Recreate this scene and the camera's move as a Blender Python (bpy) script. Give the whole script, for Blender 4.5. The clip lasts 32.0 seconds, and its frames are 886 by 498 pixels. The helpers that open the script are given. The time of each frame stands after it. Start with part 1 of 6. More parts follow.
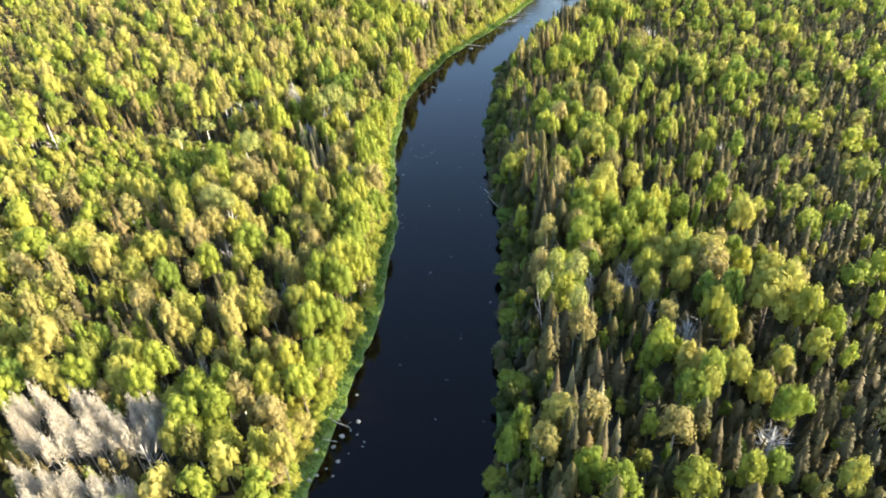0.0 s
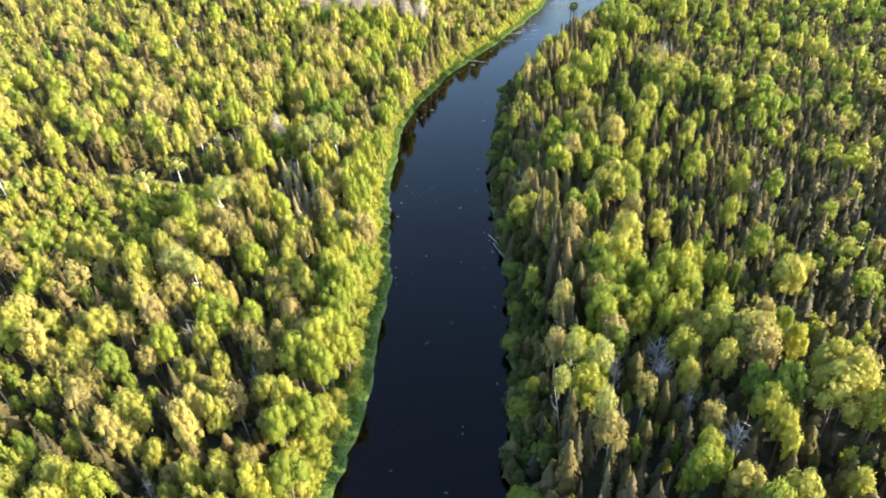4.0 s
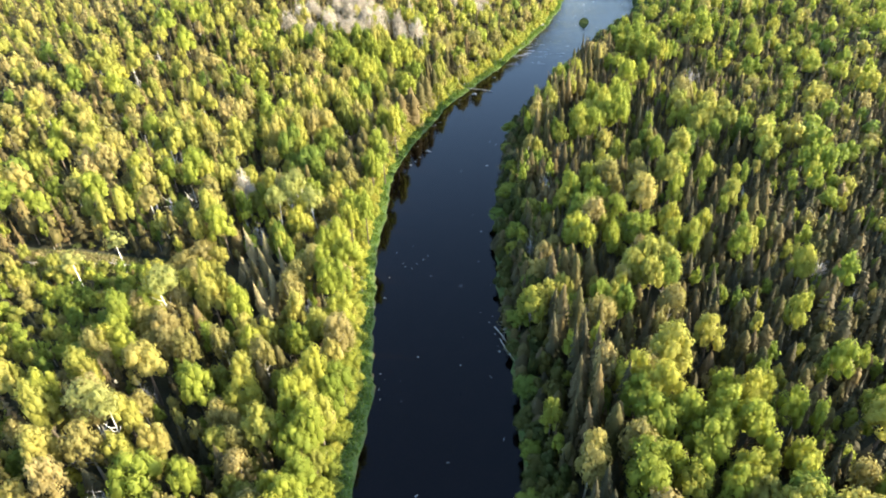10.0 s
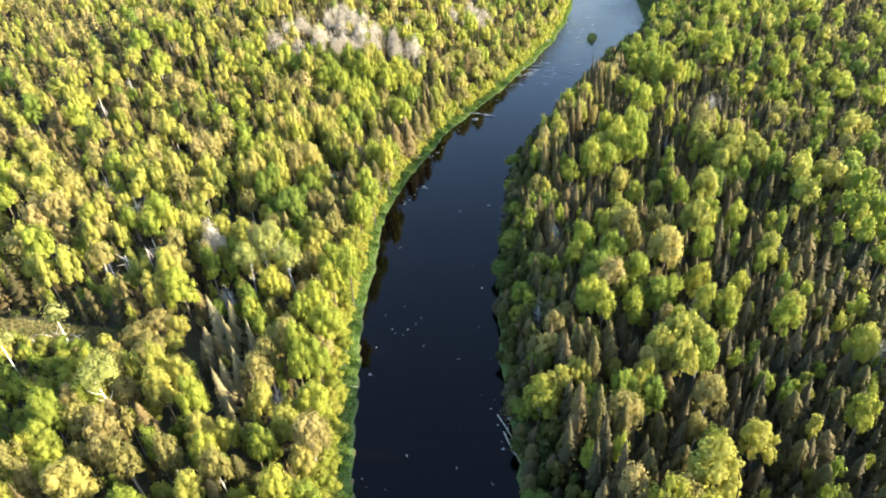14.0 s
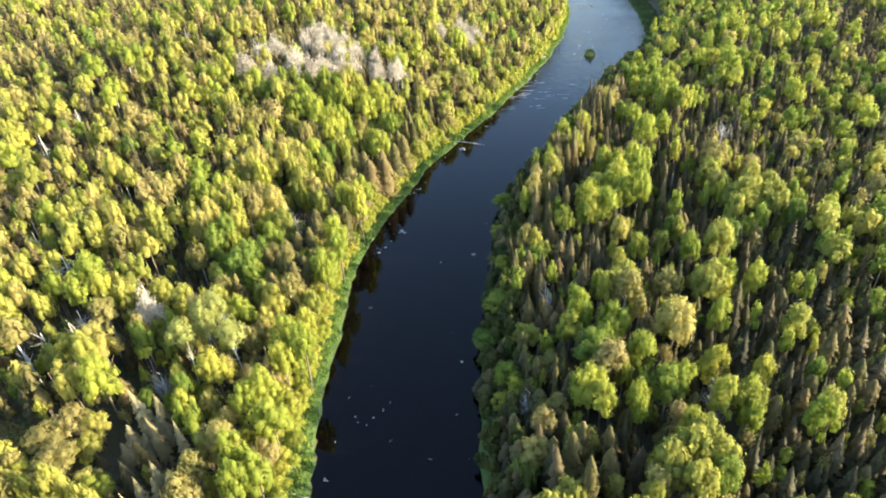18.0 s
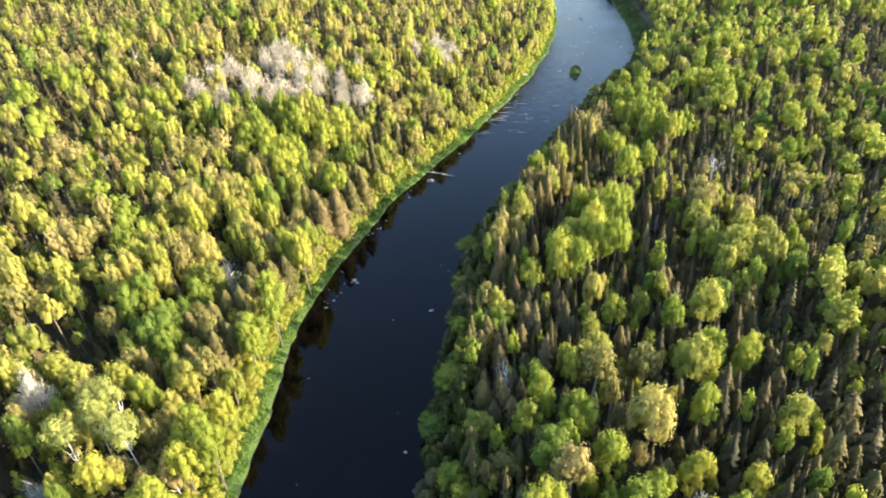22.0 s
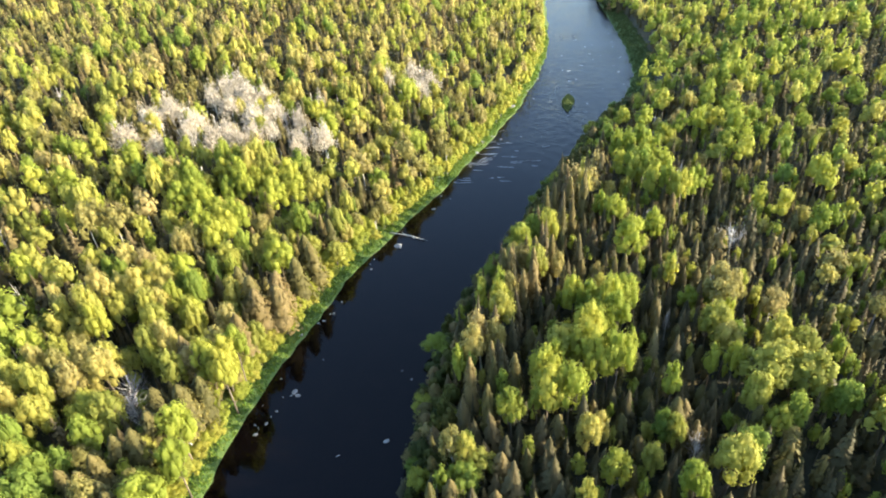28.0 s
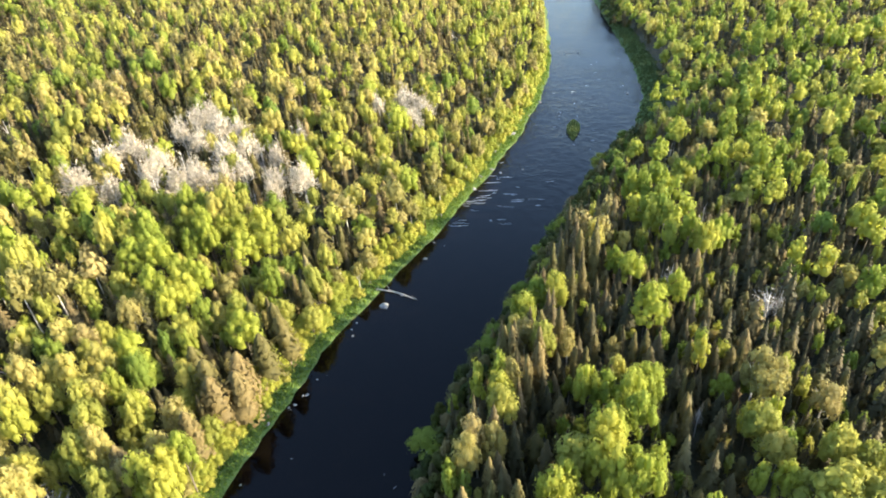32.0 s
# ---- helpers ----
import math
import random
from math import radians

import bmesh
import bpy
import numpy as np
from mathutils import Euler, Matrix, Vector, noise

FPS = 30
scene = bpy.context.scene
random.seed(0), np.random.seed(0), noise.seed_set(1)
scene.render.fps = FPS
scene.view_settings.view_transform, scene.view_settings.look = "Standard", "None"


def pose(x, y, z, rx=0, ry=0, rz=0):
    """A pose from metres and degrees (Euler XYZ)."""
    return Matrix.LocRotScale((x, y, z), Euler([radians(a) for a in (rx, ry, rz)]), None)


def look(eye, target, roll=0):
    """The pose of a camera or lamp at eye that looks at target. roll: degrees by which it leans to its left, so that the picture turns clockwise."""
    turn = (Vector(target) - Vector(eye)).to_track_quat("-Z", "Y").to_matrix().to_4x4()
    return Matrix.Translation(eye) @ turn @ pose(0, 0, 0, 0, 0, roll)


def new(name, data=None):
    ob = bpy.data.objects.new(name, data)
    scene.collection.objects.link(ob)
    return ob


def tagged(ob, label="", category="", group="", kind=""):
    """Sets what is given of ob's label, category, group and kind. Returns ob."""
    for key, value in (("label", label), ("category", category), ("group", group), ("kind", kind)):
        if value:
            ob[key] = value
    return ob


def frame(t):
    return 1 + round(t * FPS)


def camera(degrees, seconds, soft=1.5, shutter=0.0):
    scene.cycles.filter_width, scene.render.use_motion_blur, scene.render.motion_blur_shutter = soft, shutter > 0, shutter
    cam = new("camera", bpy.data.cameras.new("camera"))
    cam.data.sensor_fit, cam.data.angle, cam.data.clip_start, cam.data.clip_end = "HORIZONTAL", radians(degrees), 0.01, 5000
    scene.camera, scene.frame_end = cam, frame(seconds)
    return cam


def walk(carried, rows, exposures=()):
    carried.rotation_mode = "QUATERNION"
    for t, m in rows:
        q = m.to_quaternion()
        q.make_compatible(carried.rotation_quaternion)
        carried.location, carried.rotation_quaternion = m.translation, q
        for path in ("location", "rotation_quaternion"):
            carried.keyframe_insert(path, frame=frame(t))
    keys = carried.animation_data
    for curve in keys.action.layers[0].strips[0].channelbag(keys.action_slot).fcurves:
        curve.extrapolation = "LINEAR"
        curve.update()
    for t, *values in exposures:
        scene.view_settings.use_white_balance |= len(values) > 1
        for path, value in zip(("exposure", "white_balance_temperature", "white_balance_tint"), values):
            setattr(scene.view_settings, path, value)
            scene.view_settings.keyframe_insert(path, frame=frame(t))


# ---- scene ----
import collections

cam = camera(72.2, 32.0, soft=1.9)
PATH = [
    (0, (-0.201, 3.752, 73.132), (-0.487, 5.375, 71.999), -3.0),
    (0.5, (-0.379, 6.466, 73.147), (-0.668, 8.088, 72.014), -3.2),
    (1, (-0.598, 9.116, 73.171), (-0.891, 10.736, 72.036), -3.4),
    (1.5, (-0.851, 11.65, 73.187), (-1.146, 13.271, 72.053), -3.5),
    (2, (-1.117, 14.075, 73.191), (-1.413, 15.696, 72.058), -3.5),
    (2.5, (-1.366, 16.44, 73.208), (-1.662, 18.061, 72.075), -3.6),
    (3, (-1.614, 18.876, 73.237), (-1.911, 20.497, 72.103), -3.6),
    (3.5, (-1.875, 21.374, 73.267), (-2.173, 22.996, 72.135), -3.6),
    (5.5, (-3.011, 31.124, 73.396), (-3.31, 32.745, 72.264), -3.6),
    (6, (-3.285, 33.599, 73.392), (-3.584, 35.22, 72.259), -3.6),
    (6.5, (-3.509, 36.0, 73.41), (-3.809, 37.621, 72.278), -3.7),
    (7, (-3.732, 38.337, 73.438), (-4.032, 39.959, 72.306), -3.7),
    (7.5, (-3.996, 40.808, 73.454), (-4.298, 42.429, 72.323), -3.7),
    (8, (-4.289, 43.174, 73.473), (-4.59, 44.795, 72.341), -3.7),
    (8.5, (-4.583, 45.717, 73.484), (-4.884, 47.339, 72.352), -3.7),
    (9, (-4.882, 48.189, 73.532), (-5.183, 49.811, 72.4), -3.7),
    (9.5, (-5.183, 50.567, 73.568), (-5.485, 52.188, 72.436), -3.7),
    (10, (-5.479, 52.903, 73.579), (-5.78, 54.525, 72.449), -3.7),
    (10.5, (-5.733, 55.303, 73.582), (-6.035, 56.925, 72.452), -3.7),
    (11, (-5.968, 57.768, 73.623), (-6.271, 59.39, 72.493), -3.7),
    (11.5, (-6.183, 60.197, 73.656), (-6.487, 61.819, 72.526), -3.7),
    (12, (-6.448, 62.646, 73.616), (-6.753, 64.269, 72.488), -3.7),
    (12.5, (-6.668, 64.987, 73.552), (-6.974, 66.611, 72.425), -3.7),
    (13, (-6.859, 67.392, 73.521), (-7.166, 69.017, 72.396), -3.8),
    (13.5, (-6.982, 69.76, 73.498), (-7.29, 71.386, 72.375), -3.8),
    (14, (-6.922, 72.189, 73.477), (-7.233, 73.817, 72.356), -3.9),
    (14.5, (-6.881, 74.733, 73.489), (-7.192, 76.361, 72.37), -3.9),
    (16.5, (-6.495, 84.888, 73.44), (-6.806, 86.519, 72.325), -4.0),
    (17, (-6.204, 87.353, 73.388), (-6.516, 88.985, 72.274), -4.1),
    (17.5, (-5.773, 89.762, 73.316), (-6.085, 91.395, 72.205), -4.1),
    (18, (-5.252, 92.088, 73.241), (-5.566, 93.721, 72.13), -4.2),
    (18.5, (-4.625, 94.547, 73.125), (-4.938, 96.182, 72.017), -4.2),
    (19, (-3.921, 96.863, 73.007), (-4.235, 98.5, 71.901), -4.2),
    (19.5, (-3.163, 99.307, 72.897), (-3.477, 100.945, 71.792), -4.2),
    (20, (-2.378, 101.59, 72.795), (-2.691, 103.228, 71.692), -4.2),
    (20.5, (-1.599, 103.899, 72.73), (-1.912, 105.539, 71.628), -4.3),
    (21, (-0.785, 106.279, 72.678), (-1.098, 107.919, 71.576), -4.3),
    (21.5, (0.005, 108.642, 72.587), (-0.309, 110.282, 71.486), -4.3),
    (22, (0.703, 110.922, 72.531), (0.389, 112.562, 71.43), -4.3),
    (22.5, (1.255, 113.345, 72.516), (0.942, 114.985, 71.415), -4.2),
    (23, (1.76, 115.861, 72.509), (1.449, 117.502, 71.409), -4.2),
    (23.5, (2.134, 118.281, 72.542), (1.824, 119.922, 71.442), -4.3),
    (24, (2.313, 120.574, 72.637), (2.005, 122.215, 71.536), -4.3),
    (24.5, (2.419, 122.98, 72.733), (2.113, 124.621, 71.632), -4.2),
    (25, (2.56, 125.437, 72.853), (2.254, 127.078, 71.752), -4.3),
    (25.5, (2.609, 128.072, 72.965), (2.304, 129.713, 71.864), -4.3),
    (27.5, (2.225, 138.019, 73.57), (1.926, 139.66, 72.466), -4.2),
    (28, (2.095, 140.475, 73.669), (1.797, 142.116, 72.566), -4.2),
    (28.5, (2.009, 142.929, 73.741), (1.71, 144.571, 72.638), -4.2),
    (29, (1.915, 145.392, 73.795), (1.616, 147.034, 72.693), -4.2),
    (29.5, (1.804, 147.8, 73.844), (1.505, 149.443, 72.744), -4.2),
    (30, (1.649, 150.195, 73.909), (1.35, 151.838, 72.809), -4.2),
    (30.5, (1.491, 152.717, 73.962), (1.192, 154.361, 72.863), -4.3),
    (31, (1.348, 155.091, 74.009), (1.048, 156.735, 72.911), -4.3),
    (31.5, (1.179, 157.626, 74.031), (0.879, 159.271, 72.934), -4.3),
    (32, (1.091, 160.128, 74.065), (0.791, 161.774, 72.97), -4.4),
]
walk(cam, [(t, look(eye, target, roll)) for t, eye, target, roll in PATH])

# ---- world, sun, exposure ----
SUN_AZ, SUN_EL = 0.0, 16.5   # degrees from +x towards +y, and above the horizon
sun_way = Vector((math.cos(radians(SUN_AZ)) * math.cos(radians(SUN_EL)), math.sin(radians(SUN_AZ)) * math.cos(radians(SUN_EL)), math.sin(radians(SUN_EL))))
world = bpy.data.worlds.new("sky")
scene.world = world
world.use_nodes = True
wn = world.node_tree
sky = wn.nodes.new("ShaderNodeTexSky")
sky.sky_type, sky.sun_disc = "NISHITA", False
sky.sun_elevation, sky.sun_rotation = radians(SUN_EL), radians(90 - SUN_AZ)
sky.air_density, sky.dust_density, sky.ozone_density = 1.0, 1.4, 2.0
wn.links.new(sky.outputs[0], wn.nodes["Background"].inputs[0])
wn.nodes["Background"].inputs[1].default_value = 0.15
sun = new("sun", bpy.data.lights.new("sun", "SUN"))
sun.data.energy, sun.data.angle, sun.data.color = 3.3, radians(0.55), (1.0, 0.90, 0.66)
sun.matrix_world = look((0, 0, 200), Vector((0, 0, 200)) - sun_way)
scene.view_settings.exposure = 2.57


# ---- materials ----
def material(name):
    m = bpy.data.materials.new(name)
    m.use_nodes = True
    m.node_tree.nodes.clear()
    return m, m.node_tree.nodes, m.node_tree.links


def ramp(nodes, stops):
    r = nodes.new("ShaderNodeValToRGB")
    el = r.color_ramp.elements
    while len(el) < len(stops):
        el.new(0.5)
    for e, (p, c) in zip(el, stops):
        e.position, e.color = p, (*c, 1)
    return r


def math_node(nodes, links, op, a, b):
    n = nodes.new("ShaderNodeMath")
    n.operation = op
    for s, v in zip(n.inputs, (a, b)):
        if isinstance(v, (int, float)):
            s.default_value = v
        else:
            links.new(v, s)
    return n.outputs[0]


def leaf_material(name, stops, through_light=0.35, patch=0.3):
    """Foliage: a hue for each tree, lighter and darker leaves, and broad drifts of hue over the wood."""
    m, nodes, links = material(name)
    out = nodes.new("ShaderNodeOutputMaterial")
    info, attr, geo = nodes.new("ShaderNodeObjectInfo"), nodes.new("ShaderNodeAttribute"), nodes.new("ShaderNodeNewGeometry")
    attr.attribute_name = "tint"
    both = math_node(nodes, links, "FRACT", math_node(nodes, links, "ADD", info.outputs["Random"], attr.outputs["Fac"]), 0)
    noise_tex = nodes.new("ShaderNodeTexNoise")
    noise_tex.inputs["Scale"].default_value = 0.045
    noise_tex.inputs["Detail"].default_value = 2
    links.new(geo.outputs["Position"], noise_tex.inputs["Vector"])
    drift = math_node(nodes, links, "MULTIPLY", math_node(nodes, links, "SUBTRACT", noise_tex.outputs["Fac"], 0.5), patch * 3)
    r = ramp(nodes, stops)
    links.new(math_node(nodes, links, "ADD", both, drift), r.inputs[0])
    hsv = nodes.new("ShaderNodeHueSaturation")
    links.new(r.outputs[0], hsv.inputs["Color"])
    links.new(math_node(nodes, links, "ADD", math_node(nodes, links, "MULTIPLY", geo.outputs["Random Per Island"], 0.22), 0.89), hsv.inputs["Value"])
    d, t, mix = nodes.new("ShaderNodeBsdfPrincipled"), nodes.new("ShaderNodeBsdfTranslucent"), nodes.new("ShaderNodeMixShader")
    d.inputs["Roughness"].default_value = 0.6
    d.inputs["Specular IOR Level"].default_value = 0.12
    links.new(hsv.outputs[0], d.inputs["Base Color"])
    links.new(hsv.outputs[0], t.inputs["Color"])
    grain, relief = nodes.new("ShaderNodeTexNoise"), nodes.new("ShaderNodeBump")
    grain.inputs["Scale"].default_value, grain.inputs["Detail"].default_value = 2.6, 3
    relief.inputs["Strength"].default_value, relief.inputs["Distance"].default_value = 0.4, 0.2
    links.new(geo.outputs["Position"], grain.inputs["Vector"])
    links.new(grain.outputs["Fac"], relief.inputs["Height"])
    links.new(relief.outputs[0], d.inputs["Normal"])
    mix.inputs[0].default_value = through_light
    links.new(d.outputs[0], mix.inputs[1])
    links.new(t.outputs[0], mix.inputs[2])
    links.new(mix.outputs[0], out.inputs[0])
    return m


def plain_material(name, dark, light, scale, rough=0.85, bump=0.3, stretch=(1, 1, 1)):
    """Bark, rock and the like: two tones by noise at two scales, and a fine relief."""
    m, nodes, links = material(name)
    out, bsdf = nodes.new("ShaderNodeOutputMaterial"), nodes.new("ShaderNodeBsdfPrincipled")
    geo, mapping = nodes.new("ShaderNodeNewGeometry"), nodes.new("ShaderNodeMapping")
    mapping.inputs["Scale"].default_value = stretch
    links.new(geo.outputs["Position"], mapping.inputs["Vector"])
    n1, n2 = nodes.new("ShaderNodeTexNoise"), nodes.new("ShaderNodeTexNoise")
    n1.inputs["Scale"].default_value, n2.inputs["Scale"].default_value = scale, scale * 7
    for n in (n1, n2):
        n.inputs["Detail"].default_value = 4
        links.new(mapping.outputs[0], n.inputs["Vector"])
    f = math_node(nodes, links, "ADD", math_node(nodes, links, "MULTIPLY", n1.outputs["Fac"], 0.6), math_node(nodes, links, "MULTIPLY", n2.outputs["Fac"], 0.4))
    r = ramp(nodes, [(0.35, dark), (0.65, light)])
    links.new(f, r.inputs[0])
    links.new(r.outputs[0], bsdf.inputs["Base Color"])
    bsdf.inputs["Roughness"].default_value = rough
    b = nodes.new("ShaderNodeBump")
    b.inputs["Strength"].default_value = bump
    links.new(n2.outputs["Fac"], b.inputs["Height"])
    links.new(b.outputs[0], bsdf.inputs["Normal"])
    links.new(bsdf.outputs[0], out.inputs[0])
    return m


LEAF = {
    "broadleaf": leaf_material("fresh_leaves", [(0.0, (0.239, 0.249, 0.056)), (0.35, (0.329, 0.325, 0.072)), (0.7, (0.370, 0.345, 0.080)), (1.0, (0.391, 0.335, 0.112))], 0.6),
    "lime": leaf_material("lime_leaves", [(0.0, (0.196, 0.240, 0.040)), (0.6, (0.309, 0.335, 0.056)), (1.0, (0.366, 0.351, 0.065))], 0.6),
    "green": leaf_material("green_leaves", [(0.0, (0.153, 0.210, 0.042)), (0.5, (0.223, 0.267, 0.047)), (1.0, (0.312, 0.310, 0.057))], 0.6),
    "birch": leaf_material("sage_leaves", [(0.0, (0.250, 0.267, 0.076)), (1.0, (0.317, 0.310, 0.100))], 0.5),
    "willow": leaf_material("willow_leaves", [(0.0, (0.265, 0.292, 0.049)), (0.6, (0.337, 0.337, 0.056)), (1.0, (0.381, 0.346, 0.072))], 0.58),
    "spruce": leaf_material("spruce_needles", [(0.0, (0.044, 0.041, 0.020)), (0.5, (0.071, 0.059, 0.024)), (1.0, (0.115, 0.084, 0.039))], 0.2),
    # paler copy of the spruce needles: sunlight on the boughs put into the colour
    "tan": leaf_material("sun_tinted_spruce_needles", [(0.0, (0.181, 0.150, 0.069)), (1.0, (0.265, 0.218, 0.111))], 0.15),
    "cedar": leaf_material("cedar_sprays", [(0.0, (0.074, 0.068, 0.023)), (0.5, (0.116, 0.095, 0.032)), (1.0, (0.156, 0.114, 0.047))], 0.25),
    "olive": leaf_material("opening_buds", [(0.0, (0.220, 0.201, 0.063)), (0.5, (0.290, 0.250, 0.085)), (1.0, (0.335, 0.270, 0.112))], 0.55),
    "pale": leaf_material("pale_catkins", [(0.0, (0.366, 0.315, 0.243)), (0.5, (0.423, 0.372, 0.294)), (1.0, (0.482, 0.423, 0.333))], 0.3),
    "shrub": leaf_material("shrub_leaves", [(0.0, (0.045, 0.058, 0.017)), (0.5, (0.070, 0.082, 0.020)), (1.0, (0.105, 0.098, 0.026))], 0.4),
}
BARK = {
    "grey": plain_material("grey_bark", (0.14, 0.12, 0.10), (0.34, 0.31, 0.27), 2.0, stretch=(1, 1, 0.3)),
    "white": plain_material("white_bark", (0.50, 0.47, 0.42), (0.74, 0.71, 0.65), 2.0, stretch=(1, 1, 0.6)),
    "pale": plain_material("pale_bark", (0.35, 0.32, 0.28), (0.62, 0.58, 0.52), 2.0, stretch=(1, 1, 0.4)),
    "brown": plain_material("brown_bark", (0.06, 0.045, 0.03), (0.17, 0.13, 0.09), 2.5, stretch=(1, 1, 0.3)),
}
ROCK = plain_material("river_rock", (0.09, 0.085, 0.08), (0.25, 0.24, 0.225), 1.2, 0.8, 0.5)
LOG = plain_material("bleached_driftwood", (0.30, 0.26, 0.21), (0.55, 0.50, 0.43), 1.5, 0.85, 0.4)
SEDGE = leaf_material("river_sedge", [(0.0, (0.085, 0.115, 0.036)), (1.0, (0.140, 0.165, 0.050))], 0.3)
# sedge green darkened: the shade on the east bank put into the colour
SHADE_GRASS = leaf_material("shade_dark_meadow_grass", [(0.0, (0.045, 0.066, 0.020)), (1.0, (0.085, 0.105, 0.030))], 0.3)
GRASS = leaf_material("bank_grass", [(0.0, (0.070, 0.135, 0.020)), (0.5, (0.110, 0.175, 0.025)), (1.0, (0.185, 0.225, 0.034))], 0.4)


# ---- plan: the river's banks and the height of the ground ----
BANK_Y = (-400, 60, 80, 100, 116, 130, 147, 165, 190, 198, 205, 222, 238, 250, 270, 290, 309, 336, 369, 404, 450, 505, 600, 900)
WEST_X = (-30, -28.3, -27.0, -28.8, -30.4, -33.3, -37.6, -40.2, -42.9, -43.2, -42.0, -39.2, -35.9, -32.2, -24.3, -17.6, -11.6, -4.2, 2, 5.5, 5.3, 4, -4, -60)
EAST_X = (-2, -3.6, -4.5, -5.4, -6.6, -9.1, -12.6, -14.2, -14.8, -14.8, -14.6, -13.5, -8.7, -3.7, 2, 9.5, 16, 29, 36.5, 37, 34.5, 31, 24, -28)


def west(y):
    return np.interp(y, BANK_Y, WEST_X) + 0.3 * np.sin(y * 0.23) + 0.16 * np.sin(y * 0.71) + 0.12 * np.sin(y * 1.37 + 1)


def east(y):
    return np.interp(y, BANK_Y, EAST_X) + 0.3 * np.sin(y * 0.53 + 2) + 0.25 * np.sin(y * 1.21)


def smooth(a, b, v):
    k = np.clip((v - a) / (b - a), 0, 1)
    return k * k * (3 - 2 * k)


def height(x, y):
    """The ground: river bed, grassy banks, a flat wood to the east and a hillside to the west."""
    dw, de = west(y) - x, x - east(y)
    d = np.maximum(dw, de)
    h = np.where(d < 0, -1.3 * smooth(0, 5, -d), 0.55 * smooth(0, 1.6, d) + 0.7 * smooth(2, 9, d))
    hill = np.clip(dw - 14, 0, None)
    h = h + (0.19 + 0.06 * smooth(150, 240, y)) * np.minimum(hill, 75) + 0.06 * np.clip(hill - 75, 0, 250)
    h = h + 2.5 * smooth(240, 330, y) * smooth(10, 45, de)
    return h + np.where(d > 4, 0.35 * np.sin(x * 0.21 + 1) * np.sin(y * 0.17) * smooth(4, 12, d), 0)


# ---- helpers for meshes ----
rng = np.random.default_rng(7)


def mesh_from(name, verts, faces, mat, tint=None, smooth_faces=False):
    """A mesh from arrays; faces all have the same number of corners."""
    verts, faces = np.asarray(verts, np.float32), np.asarray(faces, np.int32)
    bend = verts[:, 3:] if verts.shape[1] == 6 else None      # foliage: the way each leaf of a clump turns to the light
    verts = np.ascontiguousarray(verts[:, :3])
    me = bpy.data.meshes.new(name)
    me.vertices.add(len(verts))
    me.vertices.foreach_set("co", verts.ravel())
    n = faces.shape[1]
    me.loops.add(faces.size)
    me.loops.foreach_set("vertex_index", faces.ravel())
    me.polygons.add(len(faces))
    me.polygons.foreach_set("loop_start", np.arange(0, faces.size, n, dtype=np.int32))
    me.polygons.foreach_set("use_smooth", np.full(len(faces), smooth_faces))
    if tint is not None:
        me.attributes.new("tint", "FLOAT", "POINT").data.foreach_set("value", np.asarray(tint, np.float32))
    me.materials.append(mat)
    me.update(calc_edges=True)
    if bend is not None:
        me.polygons.foreach_set("use_smooth", np.full(len(faces), True))
        me.normals_split_custom_set_from_vertices(unit(bend))
    return me


def unit(v):
    return v / np.maximum(np.linalg.norm(v, axis=-1, keepdims=True), 1e-6)


def leaves(points, normals, size, aim=None, slim=0.8):
    """One small three-cornered leaf cluster at each point, facing roughly along its normal; aim: the way its tip points."""
    n = len(points)
    facing = unit(normals + rng.normal(0, 0.12, (n, 3)))
    normals = unit(normals + rng.normal(0, 0.17, (n, 3)))
    ref = rng.normal(0, 1, (n, 3)) if aim is None else aim + rng.normal(0, 0.25, (n, 3))
    u = unit(ref - normals * np.sum(ref * normals, 1, keepdims=True))
    v = np.cross(normals, u)
    s = (size * rng.uniform(0.7, 1.35, n))[:, None]
    w = slim * rng.uniform(0.7, 1.3, (n, 1))
    a = points + u * s * 0.75
    b = points - u * s * 0.5 + v * s * w * 0.6
    c = points - u * s * rng.uniform(0.2, 0.6, (n, 1)) - v * s * w * 0.6
    corners = np.stack([a, b, c], 1).reshape(-1, 3)
    return np.hstack([corners, np.repeat(unit(0.65 * facing + 0.35 * normals), 3, axis=0)])


def tris(verts):
    return np.arange(len(verts)).reshape(-1, 3)


def sphere_points(n):
    return unit(rng.normal(0, 1, (n, 3)))


def tube(path, radii, sides=6):
    """A tapered round limb along a path, with closed ends; verts and triangles."""
    path = np.asarray(path, float)
    vs, fs = [], []
    for i, (p, r) in enumerate(zip(path, radii)):
        d = unit((path[min(i + 1, len(path) - 1)] - path[max(i - 1, 0)])[None])[0]
        e1 = unit(np.cross(d, (0.31, 0.95, 0.1))[None])[0]
        e2 = np.cross(d, e1)
        for k in range(sides):
            a = 2 * math.pi * k / sides
            vs.append(p + r * (math.cos(a) * e1 + math.sin(a) * e2))
    for i in range(len(path) - 1):
        for k in range(sides):
            a, b, c, d = i * sides + k, i * sides + (k + 1) % sides, (i + 1) * sides + (k + 1) % sides, (i + 1) * sides + k
            fs += [(a, b, c), (a, c, d)]
    for k in range(1, sides - 1):
        fs += [(0, k + 1, k), ((len(path) - 1) * sides, (len(path) - 1) * sides + k, (len(path) - 1) * sides + k + 1)]
    return np.array(vs), np.array(fs)


def joined(pieces):
    vs, fs, n = [], [], 0
    for v, f in pieces:
        vs.append(v)
        fs.append(f + n)
        n += len(v)
    return np.concatenate(vs), np.concatenate(fs)


